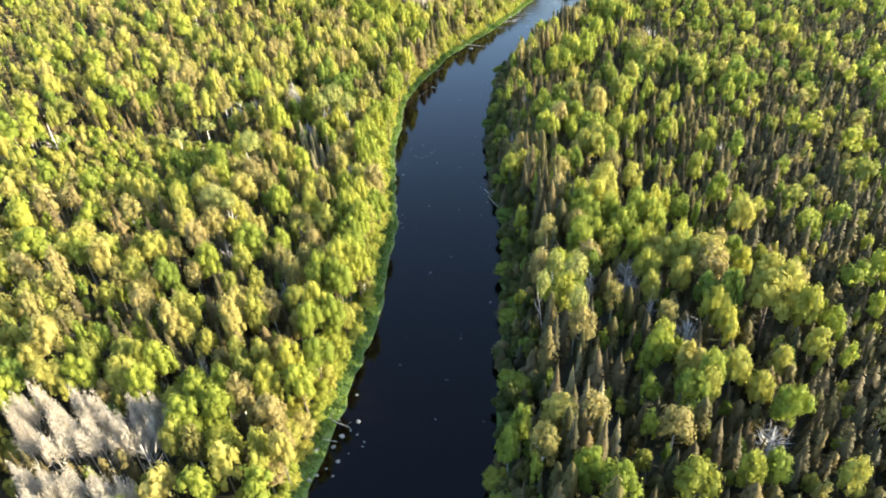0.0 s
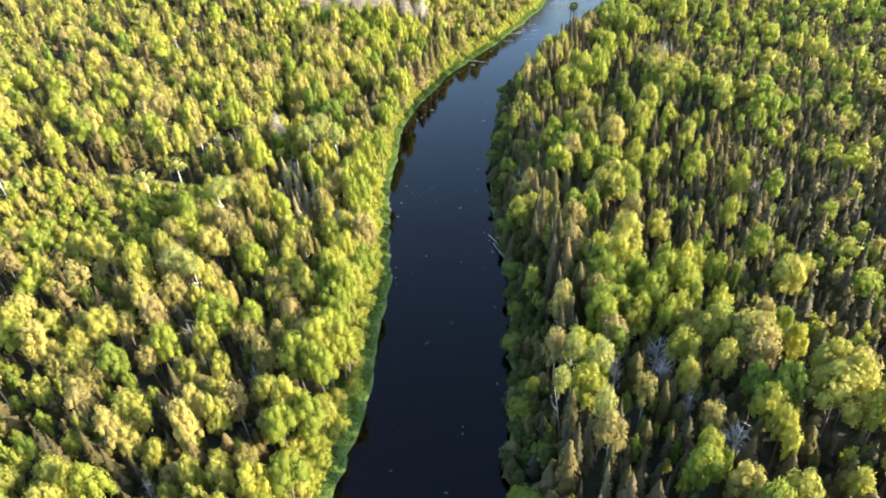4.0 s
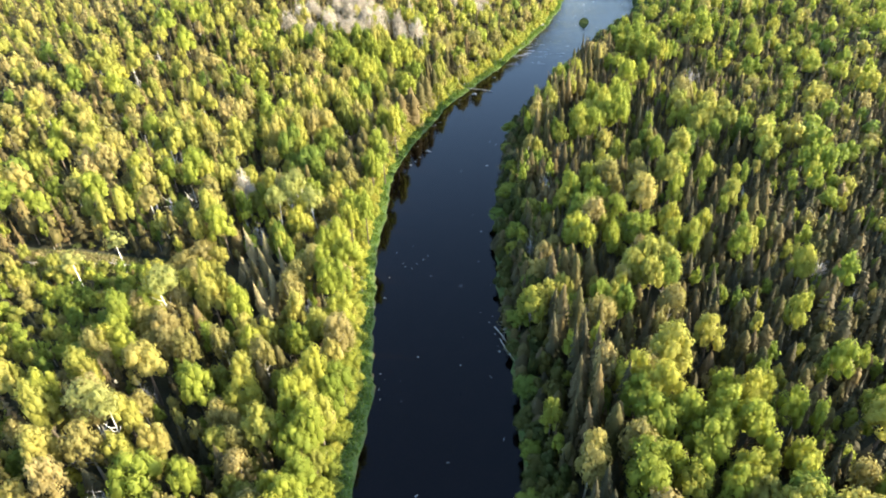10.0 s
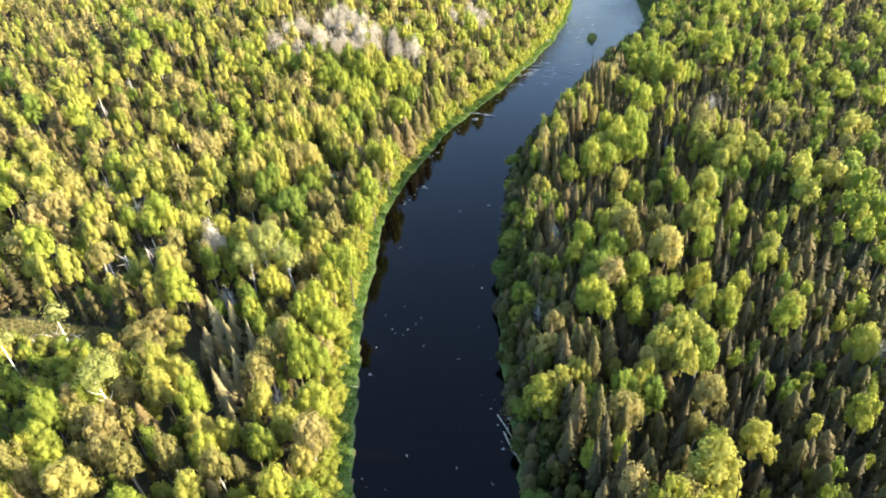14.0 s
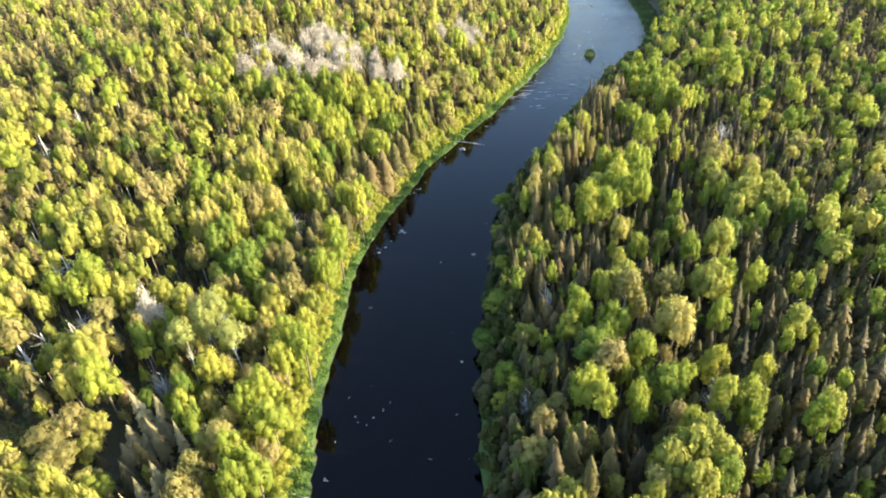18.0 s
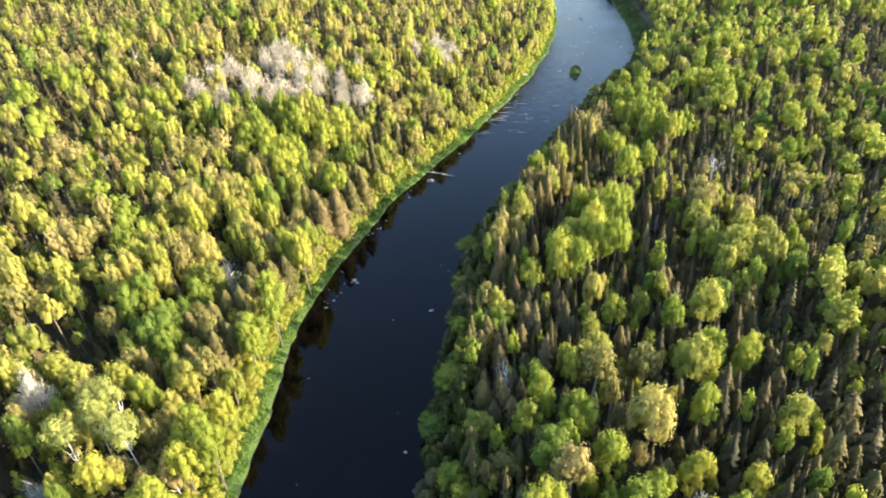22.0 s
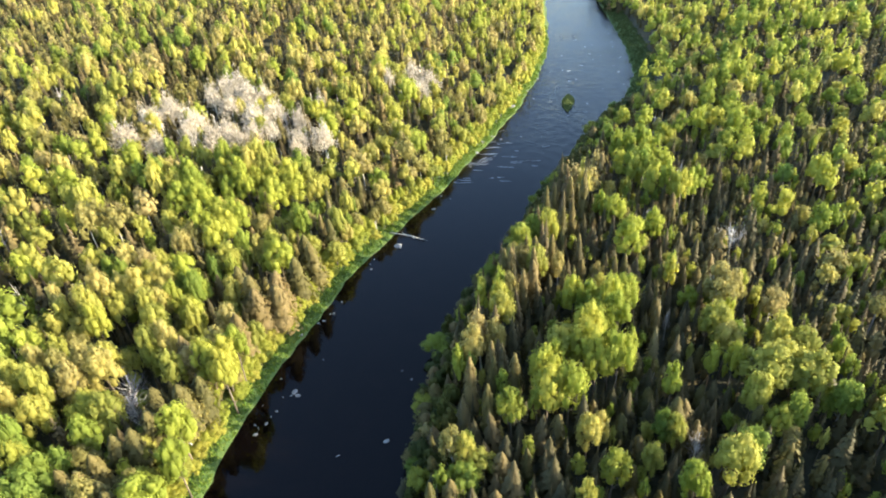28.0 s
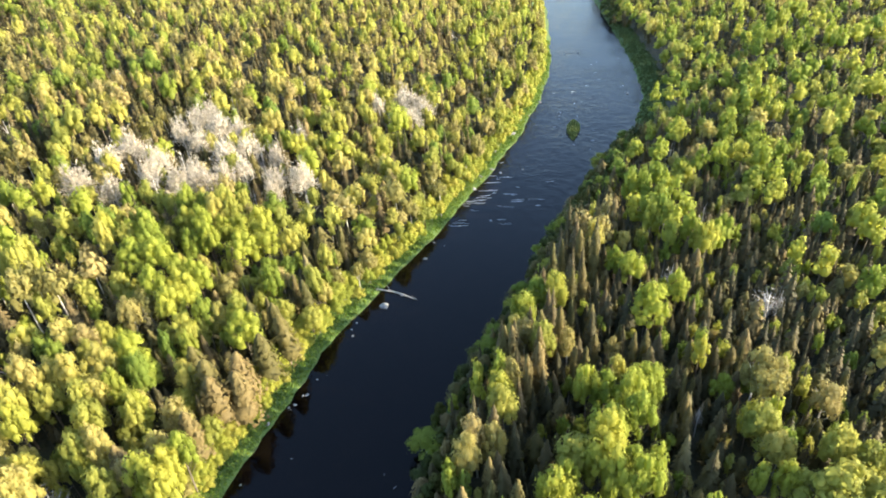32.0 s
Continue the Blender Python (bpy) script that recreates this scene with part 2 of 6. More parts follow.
# ---- tree shapes: each is one metre-true model about the origin, standing on z = 0 ----
def ball(level):
    """A small round of triangles, as corner directions."""
    bm = bmesh.new()
    bmesh.ops.create_icosphere(bm, subdivisions=level, radius=1)
    corners = np.array([[v.co[:] for v in f.verts] for f in bm.faces])
    bm.free()
    return corners


BALLS = {1: ball(1), 2: ball(2)}


def clump(centre, radius, scale, fine, ragged=0.16):
    """The dense inner leafage of one limb: a lumpy mass, open below."""
    t = BALLS[fine]
    t = t[t.mean(1)[:, 2] > -0.62].reshape(-1, 3)
    ph = rng.uniform(0, 6.28, 4)
    k = 1 + ragged * (np.sin(t[:, 0] * 4.3 + ph[0]) * np.sin(t[:, 1] * 4.9 + ph[1]) + 0.8 * np.sin(t[:, 2] * 5.3 + ph[2] + t[:, 0] * 3.1) + 0.6 * np.sin(t[:, 1] * 9 + ph[3]))
    p = (np.asarray(centre) + t * (radius * k)[:, None]) * scale
    n = unit(t / scale * scale[0] + np.array((0, 0, 0.12)) + rng.normal(0, 0.10, t.shape))
    return np.hstack([p, n])


def crown_broadleaf(h, r, count, lobes=11, low=0.34, size=0.62, fine=1, core=0.74, loose=0.0):
    """Leafy clumps on the ends of the limbs, each a lumpy mass with tufts standing out of it, and gaps between them."""
    zc, rz = h * (low + 1) / 2, h * (1 - low) / 2
    dirs = sphere_points(lobes * 6)
    dirs = dirs[dirs[:, 2] > -0.5]
    keep = [np.array((0.1, 0.05, 1.0))]
    apart = 1.9 / math.sqrt(lobes)
    for d in dirs:
        if len(keep) < lobes and min(np.linalg.norm(d - k) for k in keep) > apart:
            keep.append(d)
    keep = np.array(keep)
    rad = rng.uniform(0.24, 0.46, len(keep)) * (14 / max(lobes, 6)) ** 0.35
    cen = keep * (rng.uniform(0.9, 1.06, len(keep)) - rad * 0.8)[:, None]
    cen = np.vstack([cen, [[0, 0, 0.05]]])
    rad = np.append(rad, 0.55)
    scale = np.array((0.88 * r, 0.88 * r, 0.95 * rz))
    which = rng.choice(len(rad), count * 2, p=rad ** 2 / np.sum(rad ** 2))
    d = sphere_points(count * 2)
    d[:, 2] = np.where(d[:, 2] < -0.35, -d[:, 2], d[:, 2])
    out = rng.uniform(0.84, 1.12 + loose, count * 2) + 0.45 * (rng.uniform(0, 1, count * 2) > 0.88) * rng.uniform(0, 1, count * 2)
    p = cen[which] + d * (rad[which] * out)[:, None]
    inside = np.zeros(len(p), bool)
    for i in range(len(rad)):
        inside |= (np.linalg.norm(p - cen[i], axis=1) < rad[i] * 0.75) & (which != i)
    keepers = np.flatnonzero(~inside)[:count]
    p, nrm = p[keepers], d[keepers] + 0.35 * p[keepers]
    tufted = leaves(p * scale + (0, 0, zc), nrm / scale * r, size, aim=np.array((0, 0, 0.5)) + 0.9 * d[keepers], slim=0.8)
    masses = [clump(c, q * core, scale, fine) + np.array((0, 0, zc, 0, 0, 0)) for c, q in zip(cen, rad)]
    return np.concatenate([tufted] + masses)


def crown_spruce(h, r, count, rings, sides, size=1.0):
    """A dark ragged cone with drooping boughs set round it in an uneven spiral, narrowing to a spire."""
    f = (np.arange(count) + rng.uniform(-0.8, 0.8, count)) / count
    f = np.clip(f, 0, 0.985) ** 0.8
    a = np.arange(count) * 2.39996 + rng.normal(0, 0.35, count)
    reach = (r * (1 - f) ** 0.8 * rng.uniform(0.72, 1.18, count) + 0.10) * (0.8 + 0.2 * smooth(0.0, 0.2, f))
    ca, sa = np.cos(a), np.sin(a)
    zz = h * (0.10 + 0.88 * f)
    root = np.stack([ca * reach * 0.12, sa * reach * 0.12, zz + 0.30 * reach + 0.1], 1)
    tip = np.stack([ca * reach, sa * reach, zz - 0.16 * reach - rng.uniform(0, 0.2, count)], 1)
    side = np.stack([-sa, ca, np.zeros(count)], 1) * (reach * 0.34 * size + 0.10)[:, None]
    mid = root * 0.4 + tip * 0.6
    drop = np.array((0, 0, -0.14))
    vs = [np.stack([root, mid + side + drop, tip], 1).reshape(-1, 3), np.stack([root, tip, mid - side + drop], 1).reshape(-1, 3)]
    zs = np.linspace(0.08, 1.0, rings)
    cone = [[(math.cos(k * 6.283 / sides + i * 0.5) * r * 0.30 * (1 - q) ** 0.85 * w, math.sin(k * 6.283 / sides + i * 0.5) * r * 0.30 * (1 - q) ** 0.85 * w, h * q) for k, w in enumerate(rng.uniform(0.75, 1.2, sides))] for i, q in enumerate(zs)]
    for lo, hi in zip(cone, cone[1:]):
        for k in range(sides):
            m = (k + 1) % sides
            vs.append(np.array([lo[k], lo[m], hi[k]]))
            if hi is not cone[-1]:
                vs.append(np.array([lo[m], hi[m], hi[k]]))
    for k in range(3):
        w = k * 2.1
        vs.append(np.array([(0, 0, h * 1.04), (0.15 * math.cos(w), 0.15 * math.sin(w), h * 0.9), (0.15 * math.cos(w + 2.1), 0.15 * math.sin(w + 2.1), h * 0.9)]))
    t = np.concatenate(vs).reshape(-1, 3, 3)
    mid = t.mean(1)
    out = unit(np.stack([mid[:, 0], mid[:, 1], 0.3 + 0.4 * np.hypot(mid[:, 0], mid[:, 1])], 1))
    face = unit(np.cross(t[:, 1] - t[:, 0], t[:, 2] - t[:, 0]))
    turned = np.sum(face * out, 1) < 0
    t[turned] = t[turned][:, ::-1]
    face[turned] *= -1
    return np.hstack([t.reshape(-1, 3), np.repeat(unit(0.5 * out + 0.6 * face), 3, axis=0)])


def crown_cedar(h, r, count, size=0.55, fine=2):
    """A dense, soft column with a blunt point: a stack of lumpy masses with sprays on them."""
    f = rng.uniform(0, 1, count) ** 0.85
    a = rng.uniform(0, 6.283, count)
    ph = rng.uniform(0, 6.28, 2)
    lump = 1 + 0.16 * np.sin(a * 3 + f * 9 + ph[0]) + 0.12 * np.sin(a * 5 - f * 14 + ph[1])
    prof = np.clip(1 - f, 0, 1) ** 0.62 * 1.1 * (0.75 + 0.25 * smooth(0, 0.3, f))
    rr = r * prof * lump * rng.uniform(0.9, 1.1, count)
    p = np.stack([np.cos(a) * rr, np.sin(a) * rr, h * (0.1 + 0.9 * f)], 1)
    n = np.stack([np.cos(a), np.sin(a), 0.25 + 0.9 * f ** 2], 1)
    stack = []
    for q in ((0.22, 0.45, 0.68, 0.85) if fine == 2 else (0.3, 0.7)):
        w = r * (1 - q) ** 0.62 * 1.02
        stack.append(clump((rng.normal(0, 0.12), rng.normal(0, 0.12), 0), 0.78, np.array((w, w, h * (0.2 if fine == 2 else 0.3))), fine, 0.1) + np.array((0, 0, h * (0.1 + 0.9 * q), 0, 0, 0)))
    return np.concatenate([leaves(p, n, size, aim=np.array((0, 0, 1.0)) + n * 0.3, slim=0.6)] + stack)


def crown_twigs(h, r, count, low=0.35, size=0.9, slim=0.16):
    """A leafless crown: upward sprays of fine twigs in an open, rounded head."""
    d = sphere_points(count)
    d[:, 2] = np.abs(d[:, 2]) * 1.0 - 0.3 * rng.uniform(0, 1, count)
    rad = rng.uniform(0.35, 1.0, count) ** 0.6
    lump = 1 + 0.2 * np.sin(d[:, 0] * 6 + 1) + 0.2 * np.sin(d[:, 1] * 7)
    p = d * (rad * lump)[:, None] * np.array((r, r, h * (1 - low) * 0.62)) + (0, 0, h * (low + 0.18))
    return leaves(p, sphere_points(count), size, aim=unit(d) * 0.8 + np.array((0, 0, 0.7)), slim=slim)


def trunk_shape(h, r, limbs, spread, sides=5, lean=0.02):
    """A tapered stem with its limbs."""
    bend = rng.normal(0, lean * h, 2)
    path = [(0, 0, -0.5), (bend[0] * 0.2, bend[1] * 0.2, h * 0.3), (bend[0] * 0.6, bend[1] * 0.6, h * 0.62), (bend[0], bend[1], h * 0.93)]
    pieces = [tube(path, (r * 1.25, r, r * 0.62, r * 0.12), sides)]
    for _ in range(limbs):
        f = rng.uniform(0.35, 0.75)
        a = rng.uniform(0, 6.283)
        o = np.array((bend[0] * f, bend[1] * f, h * f * 0.93))
        out = np.array((math.cos(a), math.sin(a), 0))
        ln = spread * rng.uniform(0.55, 1.0)
        pieces.append(tube([o, o + out * ln * 0.5 + (0, 0, ln * 0.45), o + out * ln * 0.85 + (0, 0, ln * 1.1)], (r * 0.45, r * 0.28, r * 0.06), 3))
    return joined(pieces)


# kind: leaf material, bark, name, label, base height and radius, and how its crown is made at three levels of detail
def make_crown(kind, h, r, level):
    k = (1.0, 0.16, 0.058)[level]
    grow = (1.0, 1.85, 2.75)[level]
    lobes = (18, 8, 4)[level]
    if kind in ("broadleaf", "lime", "green"):
        return crown_broadleaf(h, r, int(980 * k), lobes, 0.24, 0.305 * grow)
    if kind == "olive":
        return crown_broadleaf(h, r, int(950 * k), lobes, 0.25, 0.295 * grow, 1, 0.64, 0.15)
    if kind == "birch":
        return crown_broadleaf(h, r, int(900 * k), max(5, lobes - 9), 0.56, 0.25 * grow, 1, 0.6, 0.2)
    if kind == "willow":
        return crown_broadleaf(h, r, int(620 * k), (10, 6, 4)[level], 0.0, 0.32 * grow)
    if kind == "shrub":
        return crown_broadleaf(h, r, int(260 * k), 6, 0.05, 0.38 * grow)
    if kind in ("spruce", "tan"):
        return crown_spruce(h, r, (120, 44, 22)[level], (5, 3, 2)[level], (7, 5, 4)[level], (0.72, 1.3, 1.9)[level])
    if kind == "cedar":
        return crown_cedar(h, r, int(420 * k), 0.38 * grow, 2 if level == 0 else 1)
    if kind == "pale":
        return crown_twigs(h, r, int(1500 * k), 0.3, 0.66 * grow ** 0.7, 0.18 * grow ** 0.9)
    return crown_twigs(h, r, int(120 * k), 0.2, 1.3 * grow ** 0.5, 0.04 * grow)


KINDS = {
    "broadleaf": ("fresh_leaves", "brown", 11.8, 2.7, "broadleaf_tree", "young broadleaf tree in yellow-green spring leaf"),
    "lime": ("lime_leaves", "brown", 13.0, 3.6, "leafy_tree", "tall broadleaf tree with bright lime-green crown"),
    "green": ("green_leaves", "grey", 11.0, 2.8, "maple_tree", "round broadleaf tree with fresh green leaves"),
    "olive": ("opening_buds", "pale", 11.0, 2.5, "budding_tree", "broadleaf tree with tan and olive opening buds"),
    "birch": ("sage_leaves", "white", 14.5, 2.6, "birch_tree", "white-stemmed birch with thin sage-green crown"),
    "spruce": ("spruce_needles", "brown", 11.5, 2.0, "spruce_tree", "narrow dark green spruce with drooping boughs"),
    "tan": ("sun_tinted_spruce_needles", "brown", 11.2, 2.0, "fir_tree", "tall conifer with tan-tinged boughs"),
    "cedar": ("cedar_sprays", "brown", 10.5, 1.8, "cedar_tree", "blunt olive-brown cedar with dense column crown"),
    "pale": ("pale_catkins", "pale", 14.0, 2.7, "aspen_tree", "pale aspen with whitish leafless crown"),
    "snag": ("pale_catkins", "pale", 10.0, 1.5, "dead_tree", "bare grey dead tree with thin branches"),
    "willow": ("willow_leaves", "grey", 6.0, 2.3, "willow_bush", "bushy yellow-green willow at the wood's edge"),
    "shrub": ("shrub_leaves", "brown", 4.0, 1.7, "bank_shrub", "low leafy shrub among the trees"),
}
LEAF["snag"] = plain_material("dead_twigs", (0.24, 0.21, 0.18), (0.42, 0.38, 0.34), 3.0)
MODELS = {}
for kind, (_, bark, h0, r0, _, _) in KINDS.items():
    for level in range(3):
        for v in range((6, 4, 4)[level]):
            h, r = h0 * rng.uniform(0.92, 1.08), r0 * rng.uniform(0.9, 1.1)
            cv = make_crown(kind, h, r, level)
            limbs = {"spruce": 0, "tan": 0, "cedar": 0, "shrub": 4, "willow": 5, "pale": 12, "snag": 16}.get(kind, 6)
            tall, thick = h * (0.95 if kind in ("spruce", "tan") else 0.86), 0.05 + h * (0.006 if kind == "birch" else 0.011)
            tv, tf = trunk_shape(tall, thick, limbs, r * 0.95, lean=0.06 if kind == "birch" else 0.02) if level == 0 else tube([(0, 0, -0.5), (0, 0, tall)], (thick * 1.2, thick * 0.3), 3)
            MODELS[kind, level, v] = (cv, tv, tf)
NEAR = {}
for kind, (_, bark, *_rest) in KINDS.items():
    for v in range(6):
        cv, tv, tf = MODELS[kind, 0, v]
        NEAR[kind, v] = (mesh_from(kind + "_crown", cv, tris(cv), LEAF[kind]), mesh_from(kind + "_trunk", tv, tf, BARK[bark], smooth_faces=True))

# ---- ground, water ----
def axis(*stretches):
    """Grid lines: (from, to, step) stretches end to end."""
    return np.unique(np.concatenate([np.arange(a, b + 1e-6, s) for a, b, s in stretches]))


def sheet(xs, ys, z):
    gx, gy = np.meshgrid(xs, ys)
    v = np.stack([gx, gy, z(gx, gy)], -1).reshape(-1, 3)
    nx, ny = len(xs), len(ys)
    i = (np.arange(ny - 1)[:, None] * nx + np.arange(nx - 1)[None]).ravel()
    return v, np.stack([i, i + 1, i + 1 + nx, i + nx], 1)


def ground_material():
    m, nodes, links = material("forest_floor_and_banks")
    out, bsdf, geo = nodes.new("ShaderNodeOutputMaterial"), nodes.new("ShaderNodeBsdfPrincipled"), nodes.new("ShaderNodeNewGeometry")
    att = nodes.new("ShaderNodeAttribute")
    att.attribute_name = "bank"
    n1, n2 = nodes.new("ShaderNodeTexNoise"), nodes.new("ShaderNodeTexNoise")
    n1.inputs["Scale"].default_value, n2.inputs["Scale"].default_value = 0.25, 2.2
    for n in (n1, n2):
        n.inputs["Detail"].default_value = 5
        links.new(geo.outputs["Position"], n.inputs["Vector"])
    floor_c = ramp(nodes, [(0.3, (0.018, 0.019, 0.008)), (0.5, (0.032, 0.031, 0.012)), (0.7, (0.055, 0.043, 0.022))])
    grass_c = ramp(nodes, [(0.3, (0.038, 0.074, 0.013)), (0.5, (0.066, 0.108, 0.019)), (0.72, (0.11, 0.14, 0.030))])
    bed_c = ramp(nodes, [(0.3, (0.05, 0.028, 0.014)), (0.5, (0.11, 0.06, 0.028)), (0.7, (0.20, 0.12, 0.065))])
    f = math_node(nodes, links, "ADD", math_node(nodes, links, "MULTIPLY", n1.outputs["Fac"], 0.55), math_node(nodes, links, "MULTIPLY", n2.outputs["Fac"], 0.45))
    for r in (floor_c, grass_c, bed_c):
        links.new(f, r.inputs[0])
    mix1, mix2 = nodes.new("ShaderNodeMix"), nodes.new("ShaderNodeMix")
    for mx in (mix1, mix2):
        mx.data_type = "RGBA"
    edge = math_node(nodes, links, "ADD", att.outputs["Fac"], math_node(nodes, links, "MULTIPLY", math_node(nodes, links, "SUBTRACT", n2.outputs["Fac"], 0.5), 0.8))
    lo, hi = nodes.new("ShaderNodeMapRange"), nodes.new("ShaderNodeMapRange")
    lo.inputs[1].default_value, lo.inputs[2].default_value = 0.35, 0.65
    hi.inputs[1].default_value, hi.inputs[2].default_value = 1.3, 1.7
    links.new(edge, lo.inputs[0])
    links.new(edge, hi.inputs[0])
    links.new(lo.outputs[0], mix1.inputs["Factor"])
    links.new(hi.outputs[0], mix2.inputs["Factor"])
    links.new(bed_c.outputs[0], mix1.inputs["A"])
    links.new(grass_c.outputs[0], mix1.inputs["B"])
    links.new(mix1.outputs["Result"], mix2.inputs["A"])
    links.new(floor_c.outputs[0], mix2.inputs["B"])
    links.new(mix2.outputs["Result"], bsdf.inputs["Base Color"])
    bsdf.inputs["Roughness"].default_value = 0.9
    b = nodes.new("ShaderNodeBump")
    b.inputs["Strength"].default_value, b.inputs["Distance"].default_value = 0.7, 0.25
    links.new(n2.outputs["Fac"], b.inputs["Height"])
    links.new(b.outputs[0], bsdf.inputs["Normal"])
    links.new(bsdf.outputs[0], out.inputs[0])
    return m


gx = axis((-4200, -600, 400), (-600, -360, 40), (-360, -70, 6), (-70, 60, 1.0), (60, 180, 6), (180, 600, 40), (600, 4200, 400))
gy = axis((-4200, -600, 400), (-600, 0, 30), (0, 40, 5), (40, 540, 2.4), (540, 700, 10), (700, 4400, 370))
gv, gf = sheet(gx, gy, height)
ground_mesh = mesh_from("ground", gv, gf, ground_material(), smooth_faces=True)
inland = np.maximum(west(gv[:, 1]) - gv[:, 0], gv[:, 0] - east(gv[:, 1]))
meadow = np.where(gv[:, 0] < west(gv[:, 1]), 6.5, 0.6 + 5 * smooth(325, 345, gv[:, 1]) * (1 - smooth(450, 475, gv[:, 1])))
open_strip = np.exp(-((gv[:, 0] + 88) / 15) ** 4 - ((gv[:, 1] - 136 - 0.18 * (gv[:, 0] + 88)) / 4) ** 4)
bank_value = smooth(-1.3, 0.6, inland) + smooth(meadow, meadow + 3, inland) * (1 - open_strip)
ground_mesh.attributes.new("bank", "FLOAT", "POINT").data.foreach_set("value", bank_value.astype(np.float32))
tagged(new("ground", ground_mesh), "forest floor, hillside and grassy banks along the river", "ground", kind="structure")


def water_material():
    """Clear, peat-brown water: gloss by its refractive index over a dim view of the bed; riffles where it runs fast."""
    m, nodes, links = material("peat_brown_water")
    out, geo = nodes.new("ShaderNodeOutputMaterial"), nodes.new("ShaderNodeNewGeometry")
    mapping = nodes.new("ShaderNodeMapping")
    mapping.inputs["Scale"].default_value = (1.0, 0.55, 1.0)
    links.new(geo.outputs["Position"], mapping.inputs["Vector"])
    n1, n2, n3 = (nodes.new("ShaderNodeTexNoise") for _ in range(3))
    n1.inputs["Scale"].default_value, n2.inputs["Scale"].default_value, n3.inputs["Scale"].default_value = 0.5, 1.7, 0.06
    for n in (n1, n2):
        n.inputs["Detail"].default_value = 3
        links.new(mapping.outputs[0], n.inputs["Vector"])
    links.new(geo.outputs["Position"], n3.inputs["Vector"])
    att = nodes.new("ShaderNodeAttribute")
    att.attribute_name = "riffle"
    wave = math_node(nodes, links, "ADD", math_node(nodes, links, "MULTIPLY", n1.outputs["Fac"], 0.6), math_node(nodes, links, "MULTIPLY", n2.outputs["Fac"], 0.4))
    b = nodes.new("ShaderNodeBump")
    b.inputs["Distance"].default_value = 0.3
    strength = math_node(nodes, links, "ADD", math_node(nodes, links, "MULTIPLY", att.outputs["Fac"], math_node(nodes, links, "MULTIPLY", n3.outputs["Fac"], 2.6)), 0.05)
    links.new(strength, b.inputs["Strength"])
    links.new(wave, b.inputs["Height"])
    fres, gloss, clear, body, mix, deep = (nodes.new("ShaderNode" + k) for k in ("Fresnel", "BsdfGlossy", "BsdfTransparent", "BsdfDiffuse", "MixShader", "MixShader"))
    fres.inputs["IOR"].default_value = 1.27
    gloss.inputs["Color"].default_value = (0.68, 0.69, 0.72, 1)
    gloss.inputs["Roughness"].default_value = 0.06
    clear.inputs["Color"].default_value = (0.085, 0.048, 0.027, 1)
    body.inputs["Color"].default_value = (0.004, 0.0027, 0.0025, 1)
    deep.inputs[0].default_value = 0.45
    for s in (fres, gloss, body):
        links.new(b.outputs[0], s.inputs["Normal"])
    links.new(clear.outputs[0], deep.inputs[1])
    links.new(body.outputs[0], deep.inputs[2])
    links.new(fres.outputs[0], mix.inputs[0])
    links.new(deep.outputs[0], mix.inputs[1])
    links.new(gloss.outputs[0], mix.inputs[2])
    links.new(mix.outputs[0], out.inputs[0])
    return m


wv, wf = sheet(axis((-60, 60, 6)), axis((-100, 700, 8)), lambda x, y: 0 * x)
water_mesh = mesh_from("water", wv, wf, water_material(), smooth_faces=True)
water_mesh.attributes.new("riffle", "FLOAT", "POINT").data.foreach_set("value", smooth(255, 330, wv[:, 1]).astype(np.float32))
tagged(new("water", water_mesh), "dark peat-brown river with smooth surface and far riffles", "river", kind="structure")

# ---- the wood ----
TREES = []      # x, y, kind, height factor, width factor
CELL = collections.defaultdict(list)


def free(x, y, r):
    i, j = int(x // 4), int(y // 4)
    for a in (i - 1, i, i + 1):
        for b in (j - 1, j, j + 1):
            for (u, v, s) in CELL[a, b]:
                if (u - x) ** 2 + (v - y) ** 2 < (r + s) ** 2:
                    return False
    return True


def plant(x, y, kind, hf=1.0, wf=1.0, room=None):
    if -112 < x < -70 and 103 < y < 133 + 0.18 * (x + 88) and kind not in ("birch", "snag"):     # young growth below the open strip
        hf, wf = hf * 0.5, wf * 0.62
    elif -73 < x < -58 and 130 < y < 143 and kind != "snag":      # low trees leave the strip in the sun
        hf *= 0.55
    elif -112 < x < -70 and 103 < y < 145 and kind == "birch":
        hf *= 0.72
    TREES.append((x, y, kind, hf, wf))
    CELL[int(x // 4), int(y // 4)].append((x, y, KINDS[kind][3] * wf * 0.55 if room is None else room))


def in_sight(x, y):
    return 30 < y < 505 - 0.18 * x and -72 - 0.83 * (y - 40) < x < 58 + 0.42 * (y - 45)


GAPS = []
FIRST = []      # the trees that stand out most, which the rest of the wood leaves room for
MEADOW = (-88.0, 136.0, 15.0, 3.6)      # an open strip of grass on the hillside: centre and half widths


def in_meadow(x, y, more=0.0):
    return ((x - MEADOW[0]) / (MEADOW[2] + more)) ** 2 + ((y - MEADOW[1] - 0.18 * (x - MEADOW[0])) / (MEADOW[3] + more)) ** 2 < 1


